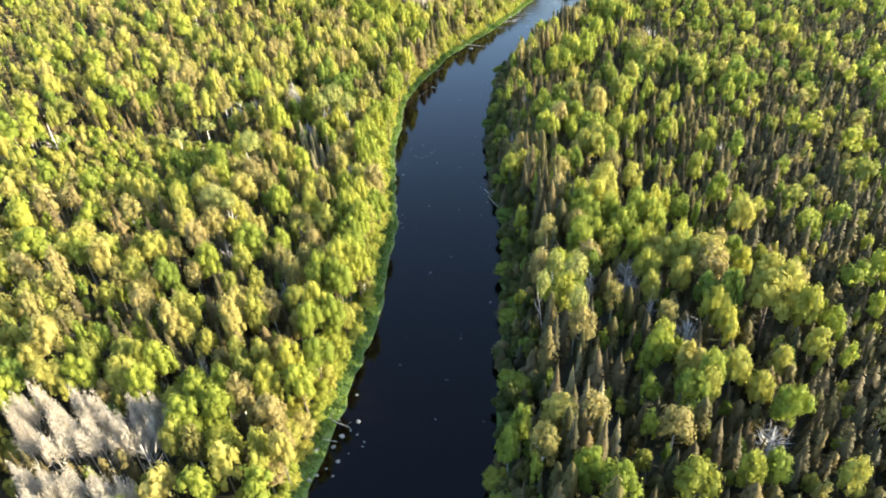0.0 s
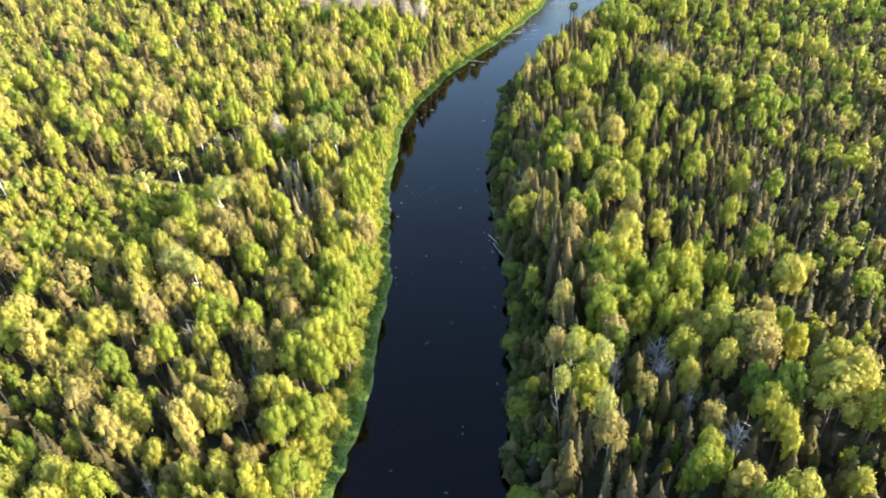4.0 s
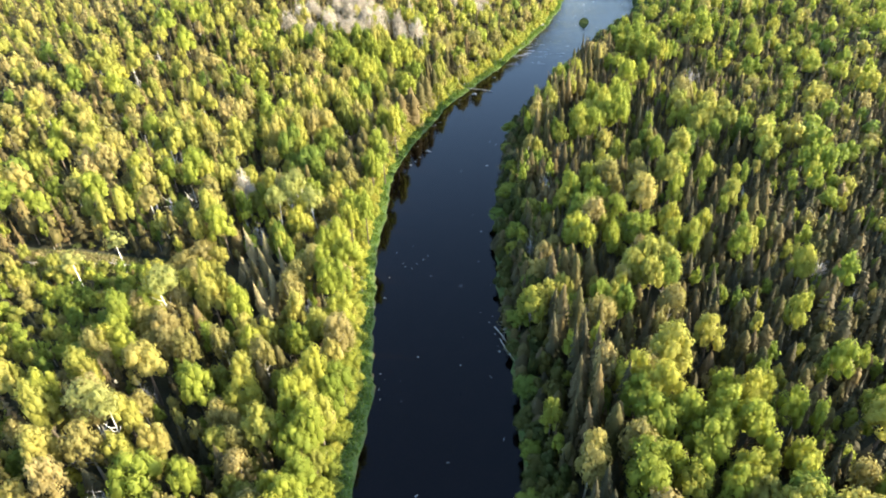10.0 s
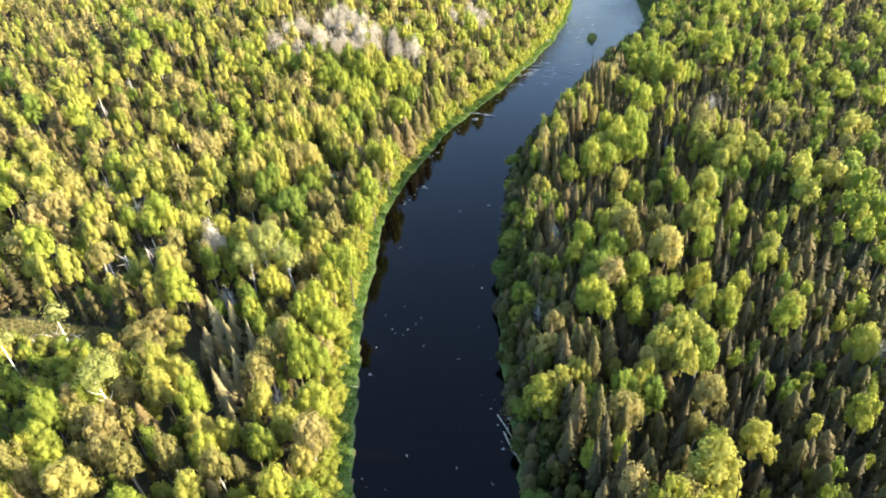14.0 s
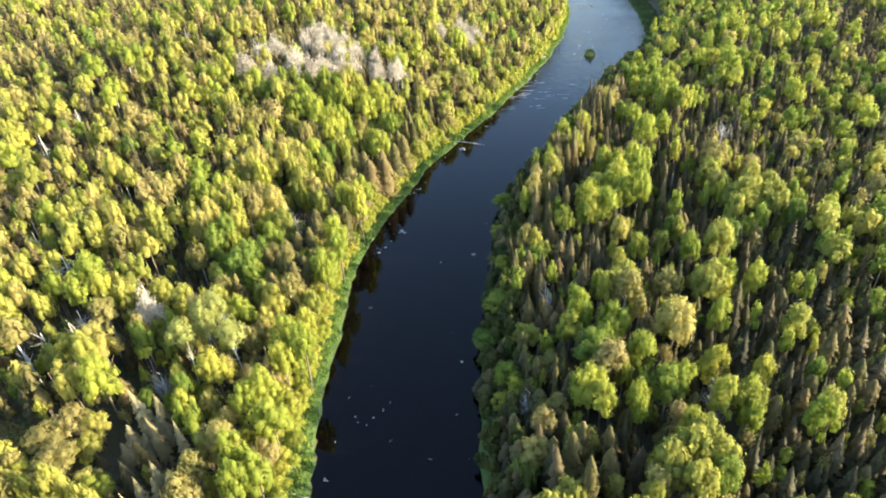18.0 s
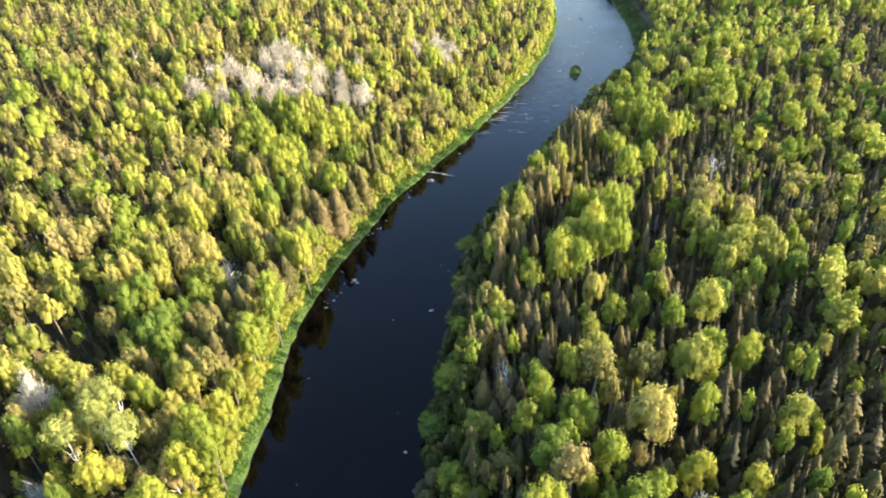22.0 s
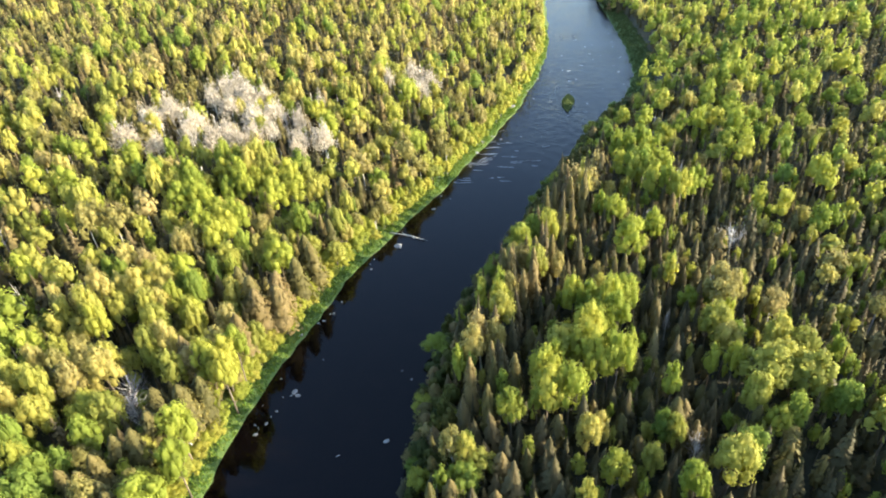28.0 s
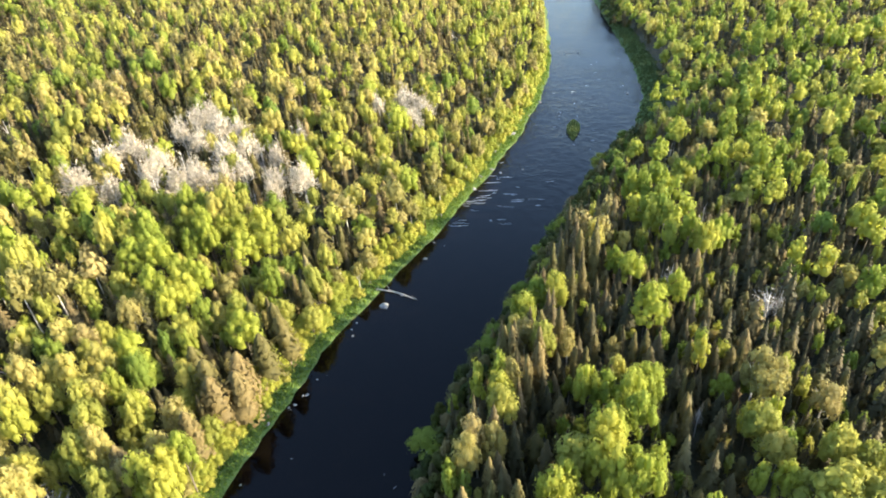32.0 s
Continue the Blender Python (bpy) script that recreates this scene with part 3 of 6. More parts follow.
def grove(kind, places, leading=False):
    """Single trees that stand out: x, y, and their height and width beside the usual."""
    for x, y, hf, wf in places:
        if kind == "tan":
            hf, wf = hf * 0.86, wf * 0.9
        if leading:
            FIRST.append((x, y, KINDS[kind][3] * wf * 0.75 + 0.3))
        elif kind == "pale" and y < 60:       # a stand of slender young aspens
            hf, wf = hf * 0.82, wf * 0.9
        else:
            if x < -25 and y < 250 and kind in ("broadleaf", "olive", "green"):
                wf *= 0.8
            if kind not in ("pale", "tan") and (in_meadow(x, y) or any((x - u) ** 2 + (y - v) ** 2 < r * r for u, v, r in FIRST)):
                continue
            if kind not in ("pale", "tan") and any((x - u) ** 2 + (y - v) ** 2 < 0.6 * r * r for u, v, r in GAPS):
                continue
        plant(x, y, kind, hf * random.uniform(0.96, 1.04), wf, 2.3 if kind == "tan" else 1.3 if kind == "pale" and y < 60 else None)


def clearing(kind, places):
    """Openings with nothing but low growth: x, y, radius."""
    GAPS.extend(places)


clearing("gap", ((-63.5, 150.7, 3.5), (-59.6, 140.1, 2.6), (-79.8, 147.8, 3.7), (-76.8, 137.0, 3.2), (-67.1, 173.7, 3.6), (-64.1, 168.8, 3.0), (-72.0, 74.7, 3.6), (-56.2, 77.8, 2.4), (-61.2, 97.2, 3.2), (-67.4, 65.6, 3.4), (-51.8, 67.6, 2.5), (-55.0, 106.5, 2.6), (-75.2, 109.9, 2.8)))
grove("birch", ((-61.2, 97.7, 1.00, 1.07), (-57.9, 96.7, 1.00, 0.88), (-63.6, 121.2, 1.00, 1.14), (-84.2, 127.0, 1.00, 0.86), (-81.0, 134.3, 1.00, 0.89), (-56.8, 159.4, 1.00, 0.86), (-50.7, 155.2, 1.00, 0.91), (-58.0, 153.3, 1.00, 0.83), (-56.1, 160.0, 1.00, 0.82), (-56.6, 156.9, 1.00, 0.81),), True)
grove("lime", ((-52.9, 107.0, 0.98, 0.71), (-51.5, 91.0, 1.04, 0.94), (-46.4, 91.7, 0.95, 0.60), (-54.9, 115.9, 0.90, 0.42), (-48.8, 116.7, 0.95, 0.62), (-41.6, 119.1, 0.96, 0.64), (-53.0, 122.7, 0.97, 0.68), (-69.6, 100.1, 0.96, 0.64), (-35.7, 92.6, 0.96, 0.63), (-80.7, 165.5, 1.02, 0.87), (-52.2, 150.6, 1.00, 0.78), (-59.7, 131.2, 0.98, 0.72), (-65.5, 144.2, 1.00, 0.79), (-90.1, 158.6, 1.03, 0.88), (-63.7, 159.4, 0.90, 0.43), (-53.6, 142.8, 0.90, 0.44), (-53.6, 163.8, 0.95, 0.61), (-43.9, 185.6, 0.96, 0.66), (-44.5, 177.1, 0.96, 0.63), (-73.1, 199.0, 1.00, 0.80), (-68.1, 183.9, 0.98, 0.73), (-55.0, 213.1, 0.98, 0.73),), True)
grove("lime", ((-55.9, 83.0, 0.94, 0.56), (-51.4, 105.5, 0.97, 0.68), (-31.6, 75.6, 0.98, 0.70), (-31.4, 65.8, 0.99, 0.77), (-32.3, 86.2, 0.97, 0.70), (-46.2, 57.5, 0.97, 0.67), (-43.1, 58.3, 0.97, 0.66), (-36.3, 58.5, 0.94, 0.59), (-55.1, 59.7, 0.95, 0.59),), True)
grove("broadleaf", ((-60.4, 108.0, 1.11, 1.19), (-61.5, 132.4, 1.00, 0.79), (-40.6, 101.3, 1.10, 1.13), (-33.8, 104.5, 1.10, 1.13), (-45.5, 138.3, 1.02, 0.86), (-54.4, 71.0, 1.06, 1.00), (-52.2, 67.2, 0.96, 0.65), (-67.3, 85.3, 1.07, 1.05),), True)
grove("olive", ((-62.9, 117.2, 1.01, 0.83), (-59.5, 113.2, 0.99, 0.76), (-68.5, 119.9, 1.04, 0.92), (-47.5, 102.3, 0.99, 0.76), (-49.3, 100.3, 0.91, 0.48), (-43.0, 98.8, 1.01, 0.82), (-83.7, 150.2, 1.05, 0.97), (-70.8, 163.0, 0.99, 0.76), (-75.3, 159.6, 1.02, 0.87), (-67.6, 135.0, 1.09, 1.10), (-48.8, 135.0, 0.97, 0.68), (-63.1, 99.8, 1.15, 1.32), (-63.5, 73.5, 0.99, 0.76), (-37.9, 90.2, 1.05, 0.96), (-75.9, 92.9, 1.09, 1.11),), True)
grove("snag", ((-62.6, 93.7, 1.00, 0.81), (-60.2, 105.2, 1.00, 0.91), (-37.0, 95.1, 1.00, 0.78), (-79.8, 151.3, 1.00, 1.24), (-88.2, 166.1, 1.00, 1.50), (-80.8, 148.2, 1.00, 1.06), (-59.4, 199.3, 1.00, 1.50), (-54.8, 88.1, 1.00, 1.17), (-48.2, 62.3, 1.00, 0.70),), True)
grove("green", ((-76.5, 118.4, 0.99, 0.75), (-77.7, 114.9, 0.99, 0.74), (-72.8, 116.9, 0.98, 0.70), (-76.5, 107.2, 1.03, 0.89), (-67.6, 113.0, 0.98, 0.70), (-59.6, 178.2, 1.12, 1.23), (-51.7, 143.4, 0.88, 0.36), (-59.7, 175.0, 1.07, 1.03), (-60.4, 181.1, 1.03, 0.89), (-56.7, 176.6, 0.97, 0.69), (-66.1, 62.2, 0.92, 0.49), (-63.1, 61.4, 0.90, 0.42),), True)
grove("cedar", ((-54.3, 181.5, 1.00, 1.12), (-49.5, 179.6, 1.00, 1.09), (-55.8, 180.5, 1.00, 1.09), (-52.9, 183.0, 1.00, 1.23), (-48.3, 172.2, 1.00, 1.13), (-51.0, 194.1, 1.00, 1.44), (-46.7, 198.1, 1.00, 1.31),), True)
grove("birch", ((4.1, 87.6, 1.00, 0.66), (7.0, 85.5, 1.00, 0.73), (7.2, 77.8, 1.00, 0.64), (2.4, 80.8, 1.00, 0.50),), True)
grove("snag", ((16.9, 91.4, 1.00, 1.08), (20.0, 85.4, 1.00, 0.83), (10.4, 89.5, 1.00, 0.84), (24.5, 79.3, 1.00, 1.29), (40.2, 247.0, 1.00, 1.30),), True)
grove("olive", ((30.7, 94.9, 1.20, 1.50), (21.7, 80.6, 1.00, 0.78), (13.5, 84.1, 1.00, 0.78), (5.8, 129.4, 1.08, 1.07), (16.3, 133.4, 1.04, 0.91), (10.8, 117.8, 1.08, 1.07), (9.0, 175.8, 1.12, 1.22), (16.0, 177.9, 1.06, 1.00), (11.0, 172.0, 0.93, 0.54), (32.7, 224.6, 1.09, 1.12), (40.1, 223.6, 1.02, 0.86), (6.5, 232.8, 0.95, 0.61),), True)
grove("broadleaf", ((37.4, 84.4, 1.20, 1.50), (24.6, 97.0, 1.03, 0.90), (19.9, 87.8, 0.97, 0.67), (23.6, 70.7, 1.03, 0.89), (29.3, 70.3, 1.08, 1.06), (24.5, 66.3, 0.98, 0.72), (13.8, 119.9, 1.18, 1.43), (21.2, 126.3, 1.03, 0.90), (30.1, 96.1, 1.16, 1.35), (23.8, 96.7, 1.03, 0.88), (15.2, 166.6, 1.12, 1.22), (33.9, 169.5, 1.03, 0.89), (26.3, 191.5, 1.11, 1.18), (47.4, 199.2, 1.10, 1.14), (46.2, 189.6, 1.08, 1.07), (34.7, 207.7, 1.19, 1.45), (7.3, 210.7, 1.11, 1.17), (37.6, 209.3, 1.18, 1.41), (40.9, 206.5, 1.13, 1.26), (31.4, 214.2, 1.05, 0.96), (32.7, 203.4, 1.01, 0.82),), True)
grove("lime", ((19.4, 72.3, 0.97, 0.69), (29.8, 77.4, 0.91, 0.48), (29.3, 83.3, 0.99, 0.76), (11.0, 107.0, 1.02, 0.85), (8.6, 97.9, 1.00, 0.79), (11.8, 101.9, 0.95, 0.61), (20.5, 115.0, 0.95, 0.62), (26.1, 115.7, 0.90, 0.44), (28.2, 112.3, 0.94, 0.56), (31.5, 111.1, 0.88, 0.35), (37.3, 121.7, 0.95, 0.62), (18.2, 106.6, 0.94, 0.58), (14.6, 100.4, 0.93, 0.55), (18.2, 99.9, 0.93, 0.55), (23.5, 105.2, 0.91, 0.47), (26.8, 102.1, 0.91, 0.46), (23.2, 102.5, 0.89, 0.40), (4.1, 122.8, 0.89, 0.38), (0.2, 122.1, 0.89, 0.38), (1.0, 92.4, 0.89, 0.41), (5.8, 176.3, 0.92, 0.49), (24.4, 178.1, 0.97, 0.68),), True)
grove("lime", ((6.3, 167.7, 1.01, 0.81), (21.8, 187.7, 0.95, 0.61), (38.6, 179.4, 0.88, 0.36), (22.8, 169.7, 0.93, 0.53), (28.2, 170.8, 0.88, 0.35), (2.2, 168.8, 0.91, 0.46), (31.1, 180.8, 0.93, 0.54), (32.2, 203.5, 0.94, 0.56), (16.7, 223.7, 1.05, 0.98), (11.0, 222.6, 0.98, 0.73), (11.2, 214.8, 1.00, 0.80), (13.6, 209.4, 0.96, 0.66), (32.2, 219.7, 0.91, 0.45), (28.4, 210.3, 0.91, 0.46), (31.2, 209.8, 0.94, 0.56), (19.7, 240.4, 1.03, 0.91), (25.6, 248.2, 0.97, 0.67), (25.9, 231.8, 0.91, 0.48), (21.7, 204.6, 0.92, 0.49), (16.7, 211.0, 0.89, 0.40),), True)
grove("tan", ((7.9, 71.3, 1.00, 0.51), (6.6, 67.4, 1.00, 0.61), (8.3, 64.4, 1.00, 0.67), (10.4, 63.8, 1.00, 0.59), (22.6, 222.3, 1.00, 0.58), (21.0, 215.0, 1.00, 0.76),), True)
grove("spruce", ((30.6, 103.7, 1.00, 0.75), (26.5, 176.0, 1.00, 1.23), (3.5, 182.4, 1.00, 0.37), (17.9, 176.2, 1.00, 0.44), (10.3, 236.9, 1.00, 0.85),), True)
grove("green", ((36.9, 201.3, 0.97, 0.69),), True)
grove("cedar", ((21.2, 199.3, 1.00, 1.07), (36.7, 242.5, 1.00, 1.19),), True)
grove("pale", ((-54.9, 37.1, 0.93, 0.40), (-56.5, 37.6, 0.93, 0.40), (-49.0, 37.9, 0.93, 0.40), (-51.5, 37.9, 0.93, 0.40), (-48.1, 38.8, 0.93, 0.40), (-55.1, 39.2, 0.93, 0.40), (-53.5, 39.7, 0.93, 0.40), (-56.7, 39.8, 0.93, 0.40), (-50.2, 39.8, 0.93, 0.40), (-58.2, 39.9, 0.93, 0.40), (-47.0, 39.9, 0.93, 0.40), (-59.9, 40.5, 0.93, 0.40), (-52.5, 40.6, 0.93, 0.40), (-49.2, 40.7, 0.93, 0.40), (-45.9, 40.8, 0.93, 0.40), (-54.1, 41.1, 0.93, 0.40), (-50.8, 41.2, 0.93, 0.40), (-47.5, 41.4, 0.93, 0.40), (-58.8, 44.5, 0.93, 0.40), (-62.5, 44.6, 0.93, 0.40), (-57.8, 45.5, 0.93, 0.40), (-61.5, 45.5, 0.93, 0.40)))
grove("pale", ((-55.6, 46.2, 0.93, 0.40), (-63.5, 46.3, 0.93, 0.40), (-51.5, 46.6, 0.93, 0.40), (-59.2, 47.1, 0.93, 0.40), (-54.7, 47.3, 0.93, 0.40), (-65.6, 47.6, 0.93, 0.40), (-50.6, 47.7, 0.93, 0.40), (-56.5, 48.0, 0.93, 0.40), (-58.2, 48.2, 0.93, 0.40), (-49.0, 48.4, 0.93, 0.40), (-52.4, 48.4, 0.93, 0.40), (-64.7, 48.7, 0.93, 0.40), (-60.2, 49.0, 0.93, 0.40), (-66.7, 49.4, 0.93, 0.40), (-47.9, 49.5, 0.93, 0.40), (-53.2, 49.7, 0.93, 0.40), (-56.4, 49.8, 0.93, 0.40), (-62.5, 50.0, 0.93, 0.40), (-55.0, 50.3, 0.93, 0.40), (-64.6, 50.8, 0.93, 0.40), (-58.5, 51.0, 0.93, 0.40), (-48.9, 51.0, 0.93, 0.40)))
grove("pale", ((-51.9, 51.1, 0.93, 0.40), (-57.3, 51.6, 0.93, 0.40), (-60.5, 51.8, 0.93, 0.40), (-47.8, 52.2, 0.93, 0.40), (-50.9, 52.3, 0.93, 0.40), (-49.7, 53.0, 0.93, 0.40), (-52.8, 53.0, 0.93, 0.40), (-68.2, 160.7, 0.93, 0.80), (-92.9, 260.4, 0.93, 1.21), (-85.7, 261.1, 0.93, 1.08), (-75.8, 268.2, 0.93, 1.00), (-81.4, 268.6, 0.93, 1.00), (-92.2, 269.5, 0.93, 1.14), (-70.6, 270.3, 0.93, 1.15), (-56.4, 272.1, 0.93, 0.69), (-74.0, 273.7, 0.93, 1.17), (-82.4, 274.3, 0.93, 1.03), (-68.2, 274.8, 0.93, 0.94), (-89.6, 276.1, 0.93, 1.33), (-57.5, 276.9, 0.93, 0.95), (-51.6, 278.3, 0.93, 1.20), (-65.1, 278.4, 0.93, 0.86)))
grove("pale", ((-70.4, 282.0, 0.93, 1.08), (-78.5, 285.4, 0.93, 1.00), (-60.3, 286.5, 0.93, 0.75), (-67.0, 286.7, 0.93, 1.10), (-83.3, 286.7, 0.93, 0.76), (-76.6, 292.0, 0.93, 1.29), (-72.6, 294.1, 0.93, 0.94), (-83.6, 295.2, 0.93, 1.05), (-57.2, 296.1, 0.93, 0.63), (-81.2, 297.8, 0.93, 1.33), (-34.7, 320.7, 0.93, 1.19), (-44.0, 323.5, 0.93, 0.72), (-32.8, 328.1, 0.93, 1.35), (-38.0, 330.3, 0.93, 1.36)))
grove("lime", ((-38.5, 42.4, 0.91, 0.75), (-31.4, 44.1, 0.92, 0.76), (-44.4, 51.8, 1.11, 0.80), (-41.1, 54.1, 0.98, 0.80), (-44.7, 55.8, 0.99, 0.80), (-61.2, 55.8, 0.88, 0.66), (-53.2, 55.9, 1.04, 0.70), (-55.9, 58.3, 0.99, 0.70), (-52.5, 59.4, 1.05, 0.70), (-35.5, 59.7, 0.97, 0.78), (-31.7, 60.5, 0.94, 0.78), (-34.3, 63.5, 1.11, 0.78), (-30.9, 63.8, 1.09, 0.66), (-31.7, 67.0, 0.97, 0.66), (-34.6, 72.7, 1.01, 0.63), (-31.5, 73.5, 1.03, 0.63), (-33.8, 75.8, 1.09, 0.63), (-55.5, 82.2, 0.96, 0.88), (-32.9, 84.0, 1.12, 0.78), (-36.6, 85.1, 1.07, 0.78), (-33.8, 87.8, 1.12, 0.78), (-31.1, 88.4, 1.12, 0.76)))
grove("lime", ((-33.2, 91.5, 1.01, 0.76), (-33.7, 95.0, 1.00, 0.75), (-37.5, 95.6, 0.97, 0.75), (-35.1, 98.6, 1.01, 0.75), (-37.7, 101.7, 0.94, 0.65), (-34.2, 101.9, 1.10, 0.73), (-40.7, 102.9, 1.07, 0.65), (-52.6, 104.9, 1.08, 0.82), (-38.2, 105.0, 1.06, 0.65), (-34.2, 105.4, 1.06, 0.71), (-56.3, 106.6, 0.98, 0.82), (-37.0, 107.6, 1.00, 0.71), (-52.9, 109.0, 1.12, 0.82), (-33.7, 109.0, 0.95, 0.71), (-65.1, 110.8, 0.91, 0.74), (-68.5, 111.2, 0.84, 0.56), (-36.2, 111.5, 1.06, 0.70), (-32.7, 111.6, 1.01, 0.70), (-47.3, 115.5, 0.97, 0.92), (-40.4, 117.9, 0.96, 0.89), (-40.3, 120.6, 0.93, 0.81), (-54.3, 123.1, 0.94, 0.83)))
grove("lime", ((-37.8, 127.4, 0.96, 0.87), (-42.2, 133.1, 1.02, 0.66), (-59.9, 133.3, 0.89, 0.70), (-39.4, 134.8, 0.98, 0.66), (-42.3, 136.3, 1.09, 0.66), (-51.5, 141.9, 0.81, 0.49), (-41.1, 143.8, 0.96, 0.88), (-53.9, 144.8, 0.82, 0.50), (-46.1, 146.5, 0.86, 0.61), (-44.1, 149.0, 0.94, 0.83), (-94.3, 149.3, 0.99, 0.96), (-43.2, 154.1, 1.03, 0.70), (-40.9, 156.8, 1.11, 0.70), (-44.4, 157.4, 0.95, 0.70), (-45.2, 160.4, 0.94, 0.81), (-79.5, 160.4, 1.08, 0.68), (-76.9, 162.6, 1.07, 0.68), (-43.7, 165.4, 0.86, 0.60), (-44.7, 175.9, 0.88, 0.66), (-45.2, 179.9, 1.00, 1.00), (-45.8, 185.2, 0.95, 0.86), (-46.4, 191.0, 1.00, 0.98)))
grove("lime", ((-46.5, 198.9, 1.09, 0.66), (-43.8, 200.8, 1.05, 0.66), (-46.9, 202.2, 1.08, 0.66), (-45.1, 202.9, 1.03, 0.64), (-44.4, 206.1, 1.02, 0.64), (-67.5, 206.7, 0.95, 0.67), (-57.5, 220.3, 0.95, 0.75), (-60.6, 222.5, 0.98, 0.75), (-60.2, 233.7, 1.02, 0.77), (-63.4, 236.0, 1.06, 0.77), (-59.9, 237.6, 1.09, 0.77), (-58.5, 241.1, 1.05, 0.71), (-61.9, 242.1, 0.97, 0.71), (-71.8, 243.3, 1.01, 0.91), (-67.4, 244.5, 1.12, 0.91), (-70.6, 247.7, 1.06, 0.91), (-82.9, 249.3, 0.98, 0.65), (-75.2, 249.4, 0.95, 0.66), (-72.0, 250.1, 1.04, 0.66), (-63.9, 250.6, 0.96, 0.67), (-60.7, 251.3, 1.05, 0.67), (-55.6, 252.2, 0.98, 0.97)))
grove("lime", ((-74.2, 252.5, 1.01, 0.66), (-62.9, 253.8, 1.09, 0.67), (-87.4, 254.5, 0.98, 0.94), (-96.2, 255.6, 0.89, 0.69), (-52.2, 255.6, 1.00, 0.97), (-60.0, 255.9, 1.04, 0.68), (-66.7, 256.2, 0.98, 0.94), (-56.9, 256.9, 1.02, 0.97), (-54.0, 259.4, 0.99, 0.89), (-82.0, 259.8, 0.85, 0.58), (-69.0, 260.1, 1.00, 0.80), (-65.0, 260.8, 1.10, 0.80), (-29.3, 286.3, 0.98, 0.93)))
grove("broadleaf", ((-43.1, 41.9, 1.08, 1.26), (-36.2, 45.4, 1.06, 1.17), (-32.7, 46.6, 1.01, 0.83), (-30.4, 48.8, 1.19, 0.83), (-44.9, 49.3, 1.03, 1.09), (-33.4, 49.7, 1.00, 0.83), (-71.8, 60.0, 0.88, 0.61), (-40.2, 60.7, 1.05, 0.87), (-76.1, 61.2, 0.88, 0.61), (-42.1, 63.4, 1.04, 0.87), (-38.8, 63.7, 1.18, 0.87), (-54.2, 66.5, 1.19, 0.92), (-50.9, 67.3, 1.20, 0.92), (-45.0, 69.4, 1.23, 0.94), (-53.3, 69.8, 1.23, 0.92), (-43.1, 72.3, 1.04, 0.94), (-46.6, 72.6, 1.13, 0.94), (-71.6, 78.7, 1.08, 1.26), (-77.9, 82.0, 1.04, 1.11), (-47.4, 82.5, 0.97, 0.89), (-66.4, 83.6, 1.10, 1.31), (-50.9, 85.3, 1.02, 1.05)))
grove("broadleaf", ((-66.3, 86.5, 1.07, 1.21), (-64.1, 92.1, 1.05, 1.14), (-46.4, 92.5, 0.96, 0.85), (-52.2, 93.4, 1.05, 1.15), (-56.5, 95.0, 1.04, 1.03), (-66.7, 96.7, 1.21, 1.04), (-53.6, 97.6, 1.05, 1.03), (-63.5, 98.1, 1.05, 1.05), (-57.3, 98.8, 1.16, 1.03), (-59.9, 99.7, 1.07, 1.05), (-64.7, 100.1, 1.04, 1.04), (-68.6, 100.2, 1.20, 1.04), (-75.7, 100.5, 0.98, 0.93), (-80.6, 101.4, 1.03, 1.10), (-63.1, 102.0, 1.07, 1.05), (-78.2, 104.5, 1.24, 0.92), (-75.4, 106.6, 1.07, 0.92), (-78.6, 108.0, 1.05, 0.92), (-60.3, 108.9, 1.05, 1.16), (-47.3, 110.5, 1.00, 1.00), (-54.9, 115.9, 0.94, 0.78), (-46.9, 120.1, 0.95, 0.81)))
grove("broadleaf", ((-39.4, 122.7, 0.99, 0.96), (-57.7, 123.9, 1.05, 1.14), (-44.7, 125.9, 1.01, 1.01), (-96.6, 127.1, 1.06, 1.17), (-60.1, 127.3, 1.17, 0.85), (-64.3, 127.5, 0.92, 0.74), (-56.9, 127.5, 1.10, 0.85), (-78.4, 127.6, 0.97, 0.89), (-72.5, 128.6, 0.93, 0.75), (-58.6, 130.2, 1.09, 0.85), (-86.4, 135.7, 0.99, 0.97), (-78.0, 137.3, 1.05, 1.14), (-44.4, 138.6, 1.04, 1.13), (-65.6, 140.6, 1.00, 1.00), (-88.7, 143.3, 1.10, 0.97), (-69.9, 143.6, 1.13, 0.98), (-85.4, 144.8, 1.21, 0.97), (-66.7, 145.4, 1.21, 0.98), (-69.9, 147.3, 1.24, 0.98), (-52.3, 149.5, 1.09, 1.28), (-70.6, 151.9, 1.10, 1.33), (-87.7, 154.5, 1.09, 0.83)))
